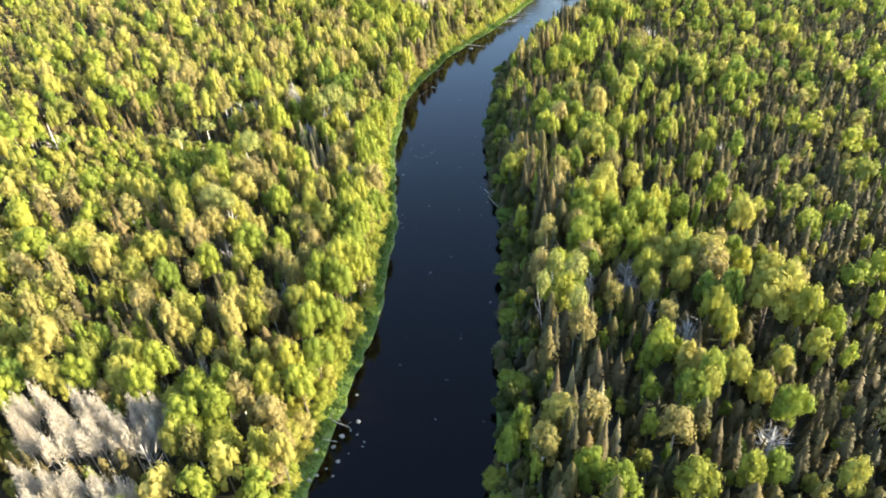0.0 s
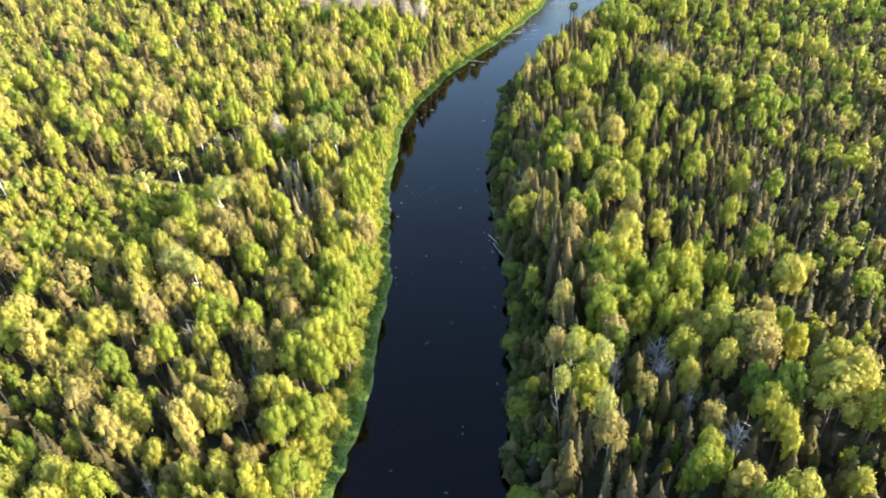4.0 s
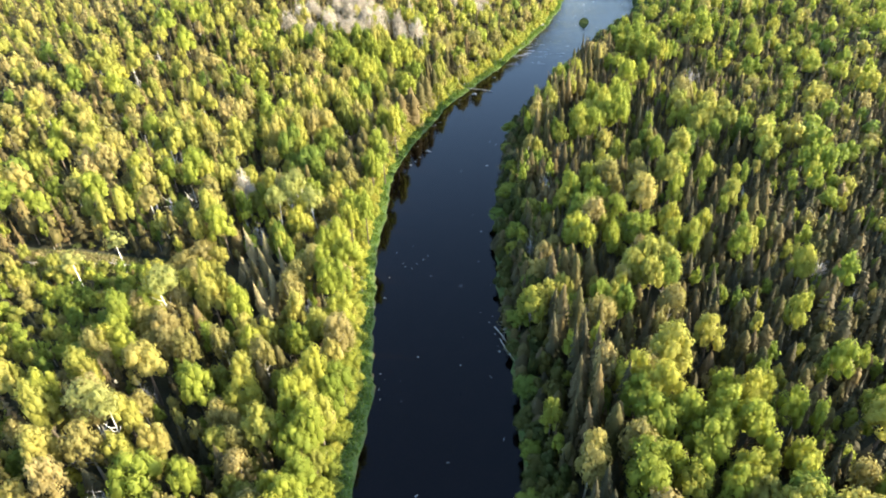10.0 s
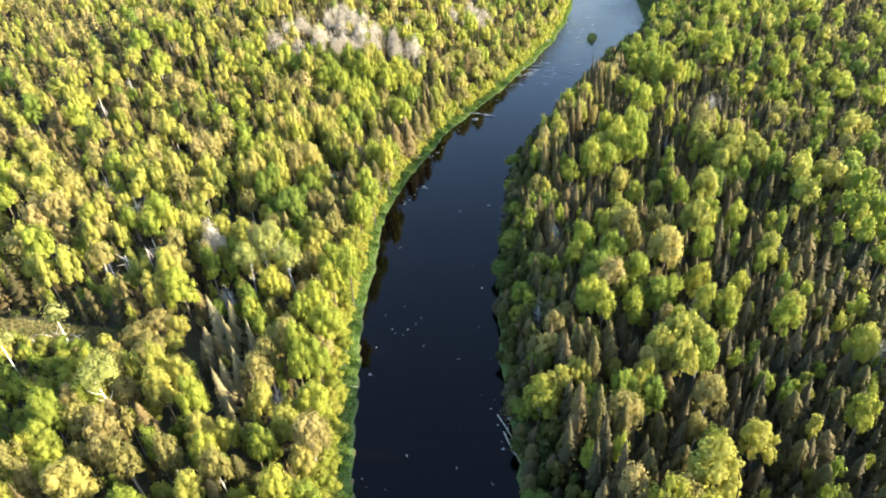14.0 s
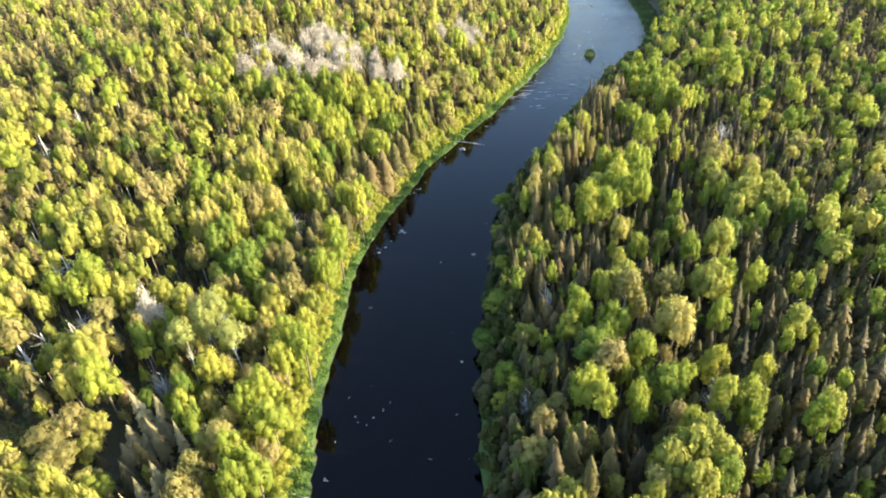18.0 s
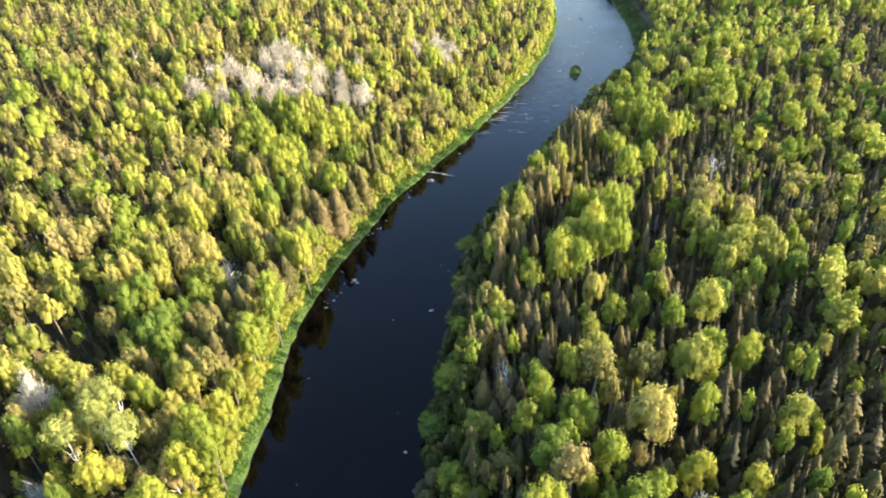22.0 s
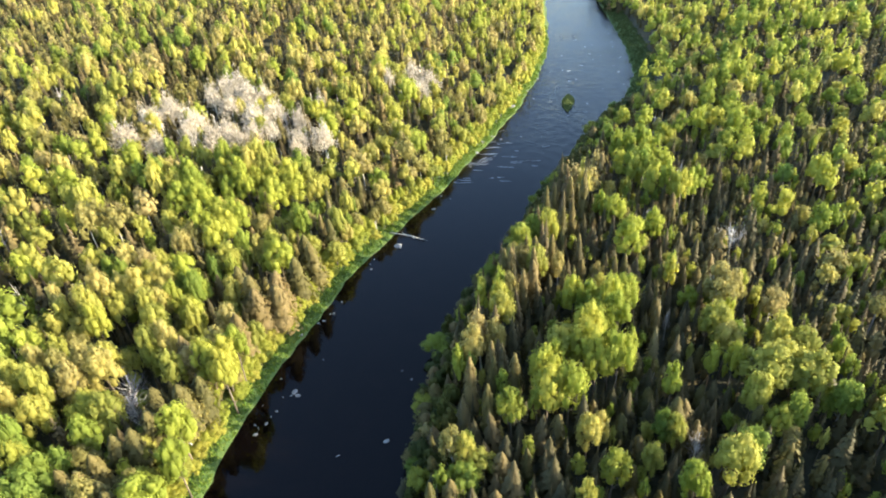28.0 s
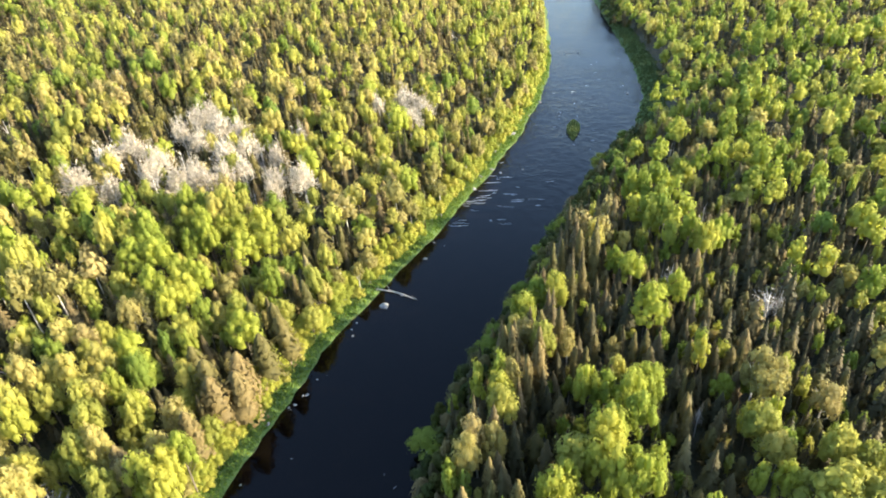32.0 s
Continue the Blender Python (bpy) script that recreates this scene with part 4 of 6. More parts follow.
grove("broadleaf", ((-59.3, 156.1, 1.04, 1.13), (-90.2, 156.2, 1.14, 0.83), (-87.4, 157.6, 1.06, 0.83), (-53.9, 158.1, 1.05, 1.15), (-74.1, 163.8, 1.00, 0.98), (-49.6, 163.9, 0.94, 0.80), (-78.7, 164.9, 1.07, 1.22), (-55.1, 165.6, 0.95, 0.82), (-59.5, 166.6, 1.01, 1.02), (-75.5, 169.3, 1.07, 1.20), (-52.9, 169.4, 1.02, 1.07), (-44.2, 169.5, 0.98, 0.92), (-89.8, 173.8, 1.19, 1.02), (-86.4, 175.6, 1.11, 1.02), (-77.5, 176.8, 1.03, 1.09), (-89.7, 177.7, 1.18, 1.02), (-94.6, 179.4, 1.04, 1.12), (-88.8, 179.8, 1.17, 0.95), (-85.4, 180.8, 1.16, 0.95), (-87.9, 183.3, 1.23, 0.95), (-70.9, 184.2, 1.14, 0.84), (-80.2, 184.6, 1.05, 1.16)))
grove("broadleaf", ((-97.2, 185.9, 1.06, 1.18), (-73.0, 186.6, 1.10, 0.84), (-74.7, 189.2, 1.00, 0.98), (-70.8, 189.8, 1.18, 1.02), (-57.2, 190.8, 1.07, 1.21), (-67.6, 191.9, 1.15, 1.02), (-71.0, 193.6, 1.09, 1.02), (-70.8, 196.8, 1.14, 0.88), (-61.7, 198.8, 1.09, 1.28), (-73.0, 199.3, 1.11, 0.88), (-69.7, 199.9, 1.16, 0.88), (-51.9, 200.6, 1.02, 1.06), (-63.1, 201.2, 1.07, 1.21), (-58.2, 203.4, 1.15, 0.92), (-54.9, 204.6, 1.24, 0.92), (-57.6, 206.8, 1.14, 0.92), (-74.1, 208.1, 1.01, 0.83), (-70.0, 209.1, 1.17, 1.09), (-76.5, 210.1, 1.04, 0.83), (-73.5, 211.2, 1.03, 0.83), (-53.6, 211.3, 1.10, 0.85), (-66.9, 211.7, 1.07, 1.09)))
grove("broadleaf", ((-62.6, 212.5, 1.12, 0.95), (-56.3, 213.0, 1.20, 0.85), (-70.7, 213.2, 1.13, 1.09), (-61.3, 214.3, 1.05, 1.12), (-53.5, 214.5, 1.18, 0.85), (-65.5, 215.2, 1.17, 1.12), (-68.9, 215.7, 1.08, 1.24), (-62.7, 218.3, 1.18, 1.12), (-85.9, 234.0, 1.15, 0.91), (-89.2, 234.8, 1.10, 0.91), (-86.8, 237.3, 1.23, 0.91), (-77.0, 244.2, 1.15, 0.97), (-38.9, 246.2, 0.99, 0.97), (-74.7, 247.1, 1.06, 0.97), (-86.4, 247.4, 1.06, 1.19), (-62.5, 257.9, 1.23, 0.93), (-59.1, 259.1, 1.12, 0.93), (-61.8, 261.4, 1.24, 0.93), (-34.0, 289.7, 1.09, 1.27), (-52.7, 303.0, 1.10, 0.85), (-49.8, 304.4, 1.07, 0.85), (-52.5, 306.2, 1.13, 0.85)))
grove("olive", ((-42.3, 48.8, 1.01, 0.88), (-33.8, 54.4, 1.17, 1.38), (-74.4, 64.4, 1.06, 1.03), (-76.2, 69.4, 1.10, 0.90), (-73.1, 69.9, 1.21, 0.90), (-61.5, 70.7, 1.06, 1.01), (-75.1, 72.3, 1.27, 0.90), (-82.4, 73.1, 1.14, 1.30), (-42.5, 76.5, 1.09, 1.13), (-41.3, 84.8, 1.22, 1.02), (-54.6, 86.5, 1.01, 0.86), (-44.2, 86.9, 1.22, 1.02), (-60.6, 88.1, 1.11, 1.18), (-40.9, 88.4, 1.18, 1.02), (-48.5, 89.8, 0.93, 0.59), (-74.1, 94.2, 1.18, 1.42), (-60.2, 94.2, 1.14, 1.30), (-41.1, 95.3, 1.08, 1.09), (-43.0, 97.3, 1.18, 1.11), (-39.7, 99.3, 1.26, 1.11), (-43.1, 101.2, 1.19, 1.11), (-56.6, 112.8, 1.08, 1.09)))
grove("olive", ((-45.0, 114.0, 1.09, 1.11), (-51.9, 114.9, 1.03, 0.93), (-60.9, 115.9, 1.09, 1.14), (-59.8, 118.7, 0.92, 0.58), (-36.0, 121.0, 1.16, 1.37), (-69.3, 121.6, 1.01, 0.87), (-100.3, 124.6, 1.06, 1.03), (-67.0, 126.0, 1.15, 1.32), (-46.9, 131.2, 1.14, 1.28), (-66.2, 132.8, 1.16, 1.35), (-47.3, 134.1, 1.05, 1.01), (-68.3, 140.0, 1.17, 1.37), (-81.8, 149.7, 1.05, 0.98), (-44.9, 153.6, 0.98, 0.78), (-100.1, 156.1, 1.20, 1.19), (-67.9, 157.0, 1.00, 0.82), (-73.9, 157.2, 1.10, 1.17), (-58.4, 158.4, 1.29, 0.95), (-50.1, 159.2, 1.00, 0.83), (-97.7, 159.5, 1.33, 1.19), (-101.9, 159.8, 1.15, 1.19), (-60.2, 161.2, 1.27, 0.95)))
grove("olive", ((-56.9, 161.3, 1.16, 0.95), (-47.0, 170.5, 1.16, 1.35), (-82.4, 176.7, 1.17, 1.39), (-51.3, 178.4, 1.14, 1.05), (-54.5, 180.1, 1.32, 1.05), (-51.4, 182.1, 1.28, 1.05), (-85.7, 191.3, 1.27, 0.97), (-82.9, 193.2, 1.29, 0.97), (-86.0, 194.7, 1.24, 0.97), (-64.8, 195.0, 1.26, 0.99), (-67.3, 197.3, 1.29, 0.99), (-63.9, 198.3, 1.29, 0.99), (-50.6, 202.6, 1.06, 1.02), (-84.9, 204.2, 1.11, 1.20), (-48.1, 206.8, 1.12, 1.21), (-48.9, 212.7, 1.09, 1.12), (-69.2, 223.8, 1.07, 1.07), (-82.4, 228.8, 1.25, 1.31), (-65.2, 229.9, 1.09, 1.12), (-79.2, 232.0, 1.13, 1.31), (-63.7, 232.7, 1.16, 1.35), (-83.6, 233.2, 1.12, 1.31)))
grove("olive", ((-77.9, 234.8, 1.04, 0.97), (-76.6, 238.4, 1.18, 1.41), (-40.1, 270.8, 1.17, 1.39), (-30.1, 277.0, 1.18, 1.43)))
grove("green", ((-65.7, 59.7, 0.95, 0.58), (-62.9, 60.7, 0.95, 0.59), (-63.7, 63.6, 1.00, 0.76), (-61.8, 79.2, 1.12, 1.08), (-73.0, 110.4, 1.14, 1.14), (-72.2, 114.9, 1.17, 0.97), (-68.7, 116.5, 1.23, 0.97), (-78.7, 117.9, 1.16, 1.22), (-71.8, 118.7, 1.20, 0.97), (-74.1, 119.9, 1.11, 1.07), (-55.9, 147.5, 0.98, 0.67), (-65.9, 154.1, 1.04, 0.86), (-62.0, 172.9, 0.93, 0.53), (-60.4, 174.2, 1.04, 0.85), (-56.7, 174.4, 1.10, 1.04), (-60.6, 176.9, 1.29, 0.93), (-63.0, 177.0, 0.99, 0.70), (-57.1, 178.0, 1.14, 0.93), (-66.5, 180.4, 1.19, 1.02), (-59.7, 180.5, 1.21, 0.93), (-62.6, 181.4, 1.25, 1.02), (-58.8, 183.4, 1.00, 0.74)))
grove("green", ((-65.4, 184.2, 1.22, 1.02), (-57.8, 188.4, 1.12, 1.09), (-76.5, 196.1, 1.15, 1.17), (-55.8, 203.0, 1.02, 0.79), (-59.5, 216.2, 1.25, 0.85), (-56.9, 218.3, 1.26, 0.85), (-59.9, 219.6, 1.13, 0.85), (-56.8, 225.6, 0.97, 0.64), (-53.3, 226.4, 1.02, 0.81), (-54.4, 233.3, 1.10, 1.03), (-49.1, 234.7, 1.16, 1.22), (-81.9, 247.5, 1.15, 0.84), (-78.6, 247.7, 1.30, 0.84), (-80.5, 250.5, 1.20, 0.84)))
grove("spruce", ((-67.3, 61.6, 1.04, 0.87), (-59.1, 63.3, 1.04, 0.88), (-53.2, 63.8, 1.04, 0.88), (-62.3, 64.6, 1.04, 0.89), (-56.7, 65.3, 1.04, 0.90), (-67.9, 66.5, 1.04, 0.85), (-69.6, 66.6, 1.04, 0.91), (-65.8, 66.7, 1.04, 0.85), (-50.7, 269.2, 1.04, 1.70)))
grove("snag", ((-48.0, 63.1, 0.95, 0.77), (-79.4, 150.7, 0.95, 0.97), (-78.1, 154.8, 0.95, 1.34), (-78.4, 157.6, 0.95, 1.38), (-69.3, 163.8, 0.95, 1.07), (-88.6, 169.0, 0.95, 1.70), (-56.8, 176.6, 0.95, 1.03), (-56.9, 195.8, 0.95, 1.52)))
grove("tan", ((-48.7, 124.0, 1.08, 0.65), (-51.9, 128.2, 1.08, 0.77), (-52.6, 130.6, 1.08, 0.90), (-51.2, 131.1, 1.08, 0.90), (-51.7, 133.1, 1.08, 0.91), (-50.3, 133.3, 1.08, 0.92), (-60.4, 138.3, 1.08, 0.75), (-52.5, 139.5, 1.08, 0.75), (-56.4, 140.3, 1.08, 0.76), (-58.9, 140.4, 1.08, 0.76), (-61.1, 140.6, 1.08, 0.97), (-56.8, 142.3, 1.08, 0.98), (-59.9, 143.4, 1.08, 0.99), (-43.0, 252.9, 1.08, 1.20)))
clearing("gap", ((-67.3, 89.4, 2.0), (-61.3, 100.8, 2.2), (-56.5, 105.7, 2.3), (-52.6, 111.9, 1.9), (-61.7, 135.6, 2.2), (-91.2, 137.9, 3.5), (-85.0, 138.1, 2.8), (-87.2, 141.1, 3.0), (-78.9, 147.2, 2.5), (-68.0, 153.9, 3.3), (-75.1, 159.3, 2.7), (-70.1, 174.7, 3.2), (-73.2, 176.9, 4.0), (-73.0, 182.3, 3.2), (-73.4, 182.6, 3.4), (-65.1, 207.9, 2.1), (-64.2, 209.0, 3.1), (-66.4, 210.2, 3.3), (-88.5, 213.9, 2.7), (-61.5, 221.4, 2.7), (-61.8, 235.5, 3.0), (-55.0, 255.7, 3.5)))
grove("cedar", ((-52.2, 173.5, 1.03, 1.15), (-48.6, 174.8, 1.06, 1.31), (-48.0, 178.1, 1.04, 1.18), (-52.2, 185.9, 1.05, 1.26), (-50.0, 186.9, 1.07, 1.41), (-49.1, 189.6, 1.08, 1.47), (-47.9, 195.7, 1.08, 1.54), (-48.4, 204.0, 1.08, 1.62), (-51.9, 204.5, 1.07, 1.36), (-46.3, 211.5, 1.08, 1.43), (-45.6, 217.9, 1.08, 1.62), (-42.6, 219.8, 1.08, 1.64), (-47.6, 220.4, 1.08, 1.70), (-50.9, 223.2, 1.08, 1.47), (-44.0, 223.2, 1.08, 1.70), (-41.9, 227.6, 1.08, 1.59), (-40.7, 232.8, 1.08, 1.57), (-46.4, 234.8, 1.06, 1.34), (-42.5, 235.1, 1.06, 1.33), (-40.2, 243.3, 1.03, 1.13), (-41.9, 259.5, 1.08, 1.70)))
grove("lime", ((11.9, 48.8, 0.94, 0.83), (8.8, 50.8, 0.91, 0.75), (1.5, 51.4, 0.74, 0.40), (16.3, 59.3, 0.77, 0.40), (34.7, 63.6, 0.90, 0.72), (16.9, 65.0, 0.79, 0.43), (45.7, 74.0, 0.75, 0.40), (30.1, 79.8, 0.86, 0.60), (45.6, 81.0, 0.88, 0.67), (8.0, 82.3, 0.82, 0.51), (3.0, 85.2, 0.81, 0.47), (54.4, 86.9, 0.81, 0.49), (7.5, 88.6, 0.87, 0.64), (5.0, 90.4, 0.91, 0.76), (7.9, 91.6, 0.83, 0.54), (4.9, 92.4, 0.89, 0.69), (23.8, 96.5, 0.92, 0.78), (36.4, 96.8, 0.84, 0.57), (59.3, 97.5, 0.88, 0.67), (9.1, 98.5, 0.94, 0.82), (13.4, 99.0, 0.90, 0.71), (17.0, 99.3, 0.90, 0.71)))
grove("lime", ((9.2, 101.0, 0.96, 0.88), (20.2, 101.5, 0.90, 0.72), (23.9, 104.5, 0.83, 0.52), (27.5, 104.8, 0.87, 0.63), (16.6, 104.9, 0.97, 0.90), (12.7, 106.1, 0.99, 0.67), (10.2, 106.5, 0.99, 0.63), (18.6, 106.8, 1.03, 0.77), (22.3, 107.9, 1.01, 0.77), (18.0, 108.8, 0.88, 0.66), (10.9, 109.0, 1.00, 0.67), (14.2, 109.2, 1.03, 0.67), (19.4, 110.6, 1.04, 0.77), (23.9, 110.9, 0.84, 0.56), (28.4, 111.0, 0.88, 0.67), (8.7, 111.6, 1.06, 0.80), (20.2, 112.6, 0.89, 0.69), (12.5, 113.1, 1.08, 0.80), (23.1, 113.6, 1.05, 0.70), (9.3, 115.6, 0.96, 0.80), (25.0, 116.6, 0.95, 0.70), (21.4, 116.7, 0.99, 0.70)))
grove("lime", ((26.7, 119.3, 0.74, 0.40), (4.5, 122.3, 0.77, 0.40), (37.3, 122.9, 0.86, 0.61), (23.3, 150.1, 0.81, 0.47), (8.7, 150.4, 0.77, 0.40), (3.8, 150.7, 0.89, 0.69), (31.1, 150.8, 0.90, 0.72), (23.1, 151.4, 0.82, 0.52), (8.7, 152.6, 0.84, 0.57), (20.2, 152.6, 0.92, 0.78), (2.4, 152.9, 0.93, 0.80), (0.5, 153.6, 0.77, 0.40), (23.9, 155.7, 0.81, 0.48), (9.7, 155.7, 0.80, 0.46), (43.9, 156.2, 0.79, 0.43), (15.3, 157.4, 0.86, 0.60), (36.4, 158.3, 0.74, 0.40), (26.7, 159.8, 0.82, 0.51), (19.3, 159.9, 0.82, 0.51), (20.3, 161.0, 0.85, 0.58), (10.2, 161.1, 0.88, 0.67), (-4.0, 163.3, 0.73, 0.40)))
grove("lime", ((31.9, 166.7, 0.71, 0.40), (7.1, 169.7, 0.87, 0.63), (1.1, 171.3, 0.87, 0.64), (0.6, 175.5, 0.81, 0.48), (47.3, 175.9, 0.80, 0.45), (52.2, 176.3, 0.84, 0.56), (5.4, 176.8, 0.81, 0.48), (-8.9, 179.1, 0.80, 0.46), (52.8, 180.5, 0.93, 0.64), (37.5, 180.8, 0.79, 0.43), (55.8, 181.7, 1.10, 0.64), (26.2, 181.9, 0.92, 0.76), (-3.0, 182.1, 0.78, 0.40), (53.3, 183.7, 1.05, 0.64), (-8.7, 187.0, 0.79, 0.44), (58.3, 193.2, 0.99, 0.95), (49.8, 194.9, 0.83, 0.53), (3.0, 200.0, 0.81, 0.48), (4.4, 201.0, 1.10, 0.76), (7.5, 201.3, 1.10, 0.76), (-1.9, 202.2, 0.92, 0.40), (49.6, 202.5, 0.89, 0.71)))
grove("lime", ((3.5, 205.3, 1.11, 0.78), (51.0, 205.7, 0.85, 0.59), (11.3, 206.2, 1.11, 0.65), (-8.8, 206.3, 0.84, 0.40), (5.2, 206.3, 1.01, 0.57), (14.4, 207.0, 1.13, 0.65), (-9.0, 207.8, 0.88, 0.40), (10.3, 208.0, 1.18, 0.81), (12.2, 209.3, 1.19, 0.65), (31.3, 209.7, 0.80, 0.46), (6.7, 209.9, 1.35, 0.81), (28.2, 210.1, 0.80, 0.47), (10.1, 212.1, 1.28, 0.81), (31.5, 212.4, 0.80, 0.46), (46.8, 214.5, 0.76, 0.40), (11.4, 215.6, 1.07, 0.69), (57.0, 216.5, 0.82, 0.51), (15.6, 216.7, 1.08, 0.73), (14.3, 219.2, 1.13, 0.63), (30.1, 220.1, 0.82, 0.52), (11.7, 221.1, 1.18, 0.63), (-6.7, 221.7, 0.94, 0.41)))
grove("lime", ((8.8, 222.0, 1.01, 0.55), (14.6, 222.4, 1.23, 0.63), (-3.6, 223.8, 0.94, 0.41), (-7.0, 224.2, 0.96, 0.45), (17.0, 225.5, 1.05, 0.65), (-3.8, 225.6, 0.96, 0.45), (62.7, 231.3, 0.84, 0.57), (26.6, 234.4, 0.79, 0.43), (27.9, 244.9, 0.75, 0.40), (26.1, 248.4, 0.83, 0.53), (56.6, 250.5, 0.92, 0.79), (18.5, 253.2, 0.93, 0.79), (15.9, 255.9, 0.87, 0.63), (51.5, 256.3, 0.94, 0.83), (47.9, 259.0, 0.86, 0.62), (32.4, 260.0, 1.03, 0.64), (34.5, 262.5, 1.05, 0.64), (31.3, 263.0, 0.95, 0.64), (26.7, 264.4, 1.02, 0.67), (30.1, 264.7, 1.10, 0.67), (62.2, 265.1, 0.96, 0.87), (37.1, 267.1, 0.91, 0.76)))
grove("lime", ((62.6, 268.8, 0.97, 0.90), (24.2, 273.2, 1.00, 0.97), (30.9, 273.5, 0.93, 0.80), (21.0, 274.2, 0.94, 0.82), (27.1, 279.1, 0.96, 0.63), (30.2, 279.4, 1.05, 0.63), (24.0, 281.0, 1.02, 0.64), (28.4, 282.0, 1.01, 0.63), (21.2, 282.5, 1.08, 0.64), (23.9, 284.2, 1.03, 0.64), (67.5, 285.5, 0.78, 0.40), (52.0, 287.5, 0.91, 0.75), (57.0, 287.7, 0.78, 0.40), (27.6, 289.3, 0.96, 0.89), (61.9, 289.3, 0.86, 0.61), (38.5, 294.8, 0.90, 0.72), (51.7, 294.9, 0.97, 0.89), (42.5, 296.8, 0.93, 0.80), (56.4, 298.7, 0.90, 0.72), (80.3, 309.9, 0.80, 0.45), (65.3, 314.7, 0.80, 0.46), (30.5, 317.2, 0.72, 0.40)))
grove("lime", ((62.0, 322.4, 0.94, 0.82), (61.8, 330.9, 0.97, 0.68), (63.8, 333.6, 1.07, 0.68), (71.1, 333.8, 0.92, 0.77), (60.4, 334.0, 1.06, 0.68), (36.2, 347.5, 0.86, 0.62), (95.9, 361.8, 0.99, 0.97), (101.2, 362.9, 0.90, 0.72), (82.8, 378.6, 0.93, 0.66), (85.7, 380.0, 1.06, 0.66), (83.0, 381.8, 1.07, 0.66), (98.7, 382.1, 1.07, 0.83), (101.5, 385.2, 0.97, 0.83), (97.4, 386.0, 1.12, 0.83), (75.0, 386.2, 0.99, 0.85), (79.3, 386.4, 1.11, 0.85), (76.9, 390.0, 1.03, 0.85), (77.5, 417.8, 0.90, 0.73)))
grove("olive", ((19.6, 58.8, 1.06, 1.01), (26.1, 78.8, 1.12, 1.22), (30.8, 94.2, 1.31, 1.12), (10.5, 95.9, 1.10, 1.14), (28.1, 97.0, 1.32, 1.12), (31.9, 97.9, 1.23, 1.12), (34.1, 103.0, 0.97, 0.73), (8.3, 104.5, 1.08, 1.10), (10.3, 117.9, 1.05, 0.98), (14.3, 128.3, 0.92, 0.56), (15.8, 134.6, 1.05, 0.99), (13.7, 150.6, 0.95, 0.67), (5.2, 158.2, 1.09, 1.14), (35.0, 170.4, 0.99, 0.79), (-7.7, 191.0, 1.02, 0.89), (33.9, 224.3, 1.23, 0.90), (35.6, 226.9, 1.08, 0.90), (32.5, 227.1, 1.19, 0.90)))
grove("green", ((20.2, 50.8, 1.07, 0.95), (27.0, 52.5, 0.99, 0.71), (-2.0, 53.5, 0.96, 0.64), (30.5, 53.7, 0.99, 0.72), (-0.5, 56.9, 0.97, 0.66), (22.7, 64.8, 1.07, 0.96), (25.3, 68.1, 1.21, 0.80), (27.6, 70.3, 1.17, 0.80), (24.5, 71.1, 1.27, 0.80), (19.9, 75.4, 1.00, 0.75), (35.9, 81.7, 1.01, 0.78), (38.8, 81.7, 1.13, 0.89), (42.1, 82.7, 1.30, 0.89), (28.9, 83.4, 1.20, 0.81), (12.2, 84.9, 1.09, 1.00), (31.5, 85.2, 1.24, 0.81), (28.7, 86.5, 1.17, 0.81), (20.4, 92.9, 1.08, 0.97), (10.8, 93.9, 1.00, 0.75), (26.0, 98.8, 1.12, 1.09), (36.2, 101.4, 0.97, 0.64), (-2.6, 109.4, 0.95, 0.59)))
grove("green", ((40.2, 114.7, 0.99, 0.72), (13.3, 118.6, 1.18, 1.27), (0.7, 121.4, 0.99, 0.72), (15.7, 125.6, 1.00, 0.73), (21.2, 126.4, 0.95, 0.61), (-0.3, 131.0, 0.97, 0.67), (-6.0, 131.9, 1.12, 1.09), (8.6, 132.6, 1.02, 0.80), (5.9, 132.7, 1.05, 0.89), (35.5, 132.8, 1.01, 0.76), (1.1, 133.6, 0.93, 0.54), (27.5, 136.5, 0.88, 0.40), (8.8, 137.1, 0.96, 0.61), (16.5, 140.6, 1.09, 0.81), (46.5, 143.8, 1.06, 0.91), (40.5, 146.0, 1.04, 0.86), (14.5, 148.1, 0.99, 0.70), (23.2, 153.6, 1.02, 0.79), (13.0, 155.1, 1.08, 0.98), (7.2, 157.6, 0.92, 0.52), (34.1, 161.1, 0.92, 0.51), (3.1, 161.2, 1.10, 1.04)))
grove("green", ((4.5, 163.0, 0.98, 0.69), (-0.2, 166.8, 1.05, 0.87), (5.2, 178.2, 0.96, 0.64), (16.5, 179.4, 1.02, 0.79), (32.3, 181.7, 0.96, 0.62), (22.2, 189.2, 0.95, 0.60), (12.5, 190.2, 0.99, 0.70), (27.6, 191.6, 1.08, 0.97), (46.2, 192.9, 1.02, 0.81), (29.3, 193.8, 1.05, 0.87), (19.7, 198.0, 0.95, 0.59), (36.8, 200.7, 0.97, 0.65), (44.1, 204.0, 1.00, 0.75), (39.6, 205.4, 1.12, 1.08), (33.2, 206.3, 1.01, 0.76), (-7.1, 206.7, 0.92, 0.49), (40.2, 215.5, 0.96, 0.62), (32.9, 216.1, 0.94, 0.56), (31.3, 224.9, 0.98, 0.69), (37.0, 230.2, 0.92, 0.52), (19.3, 241.1, 1.14, 1.16), (27.3, 268.5, 1.14, 0.89)))
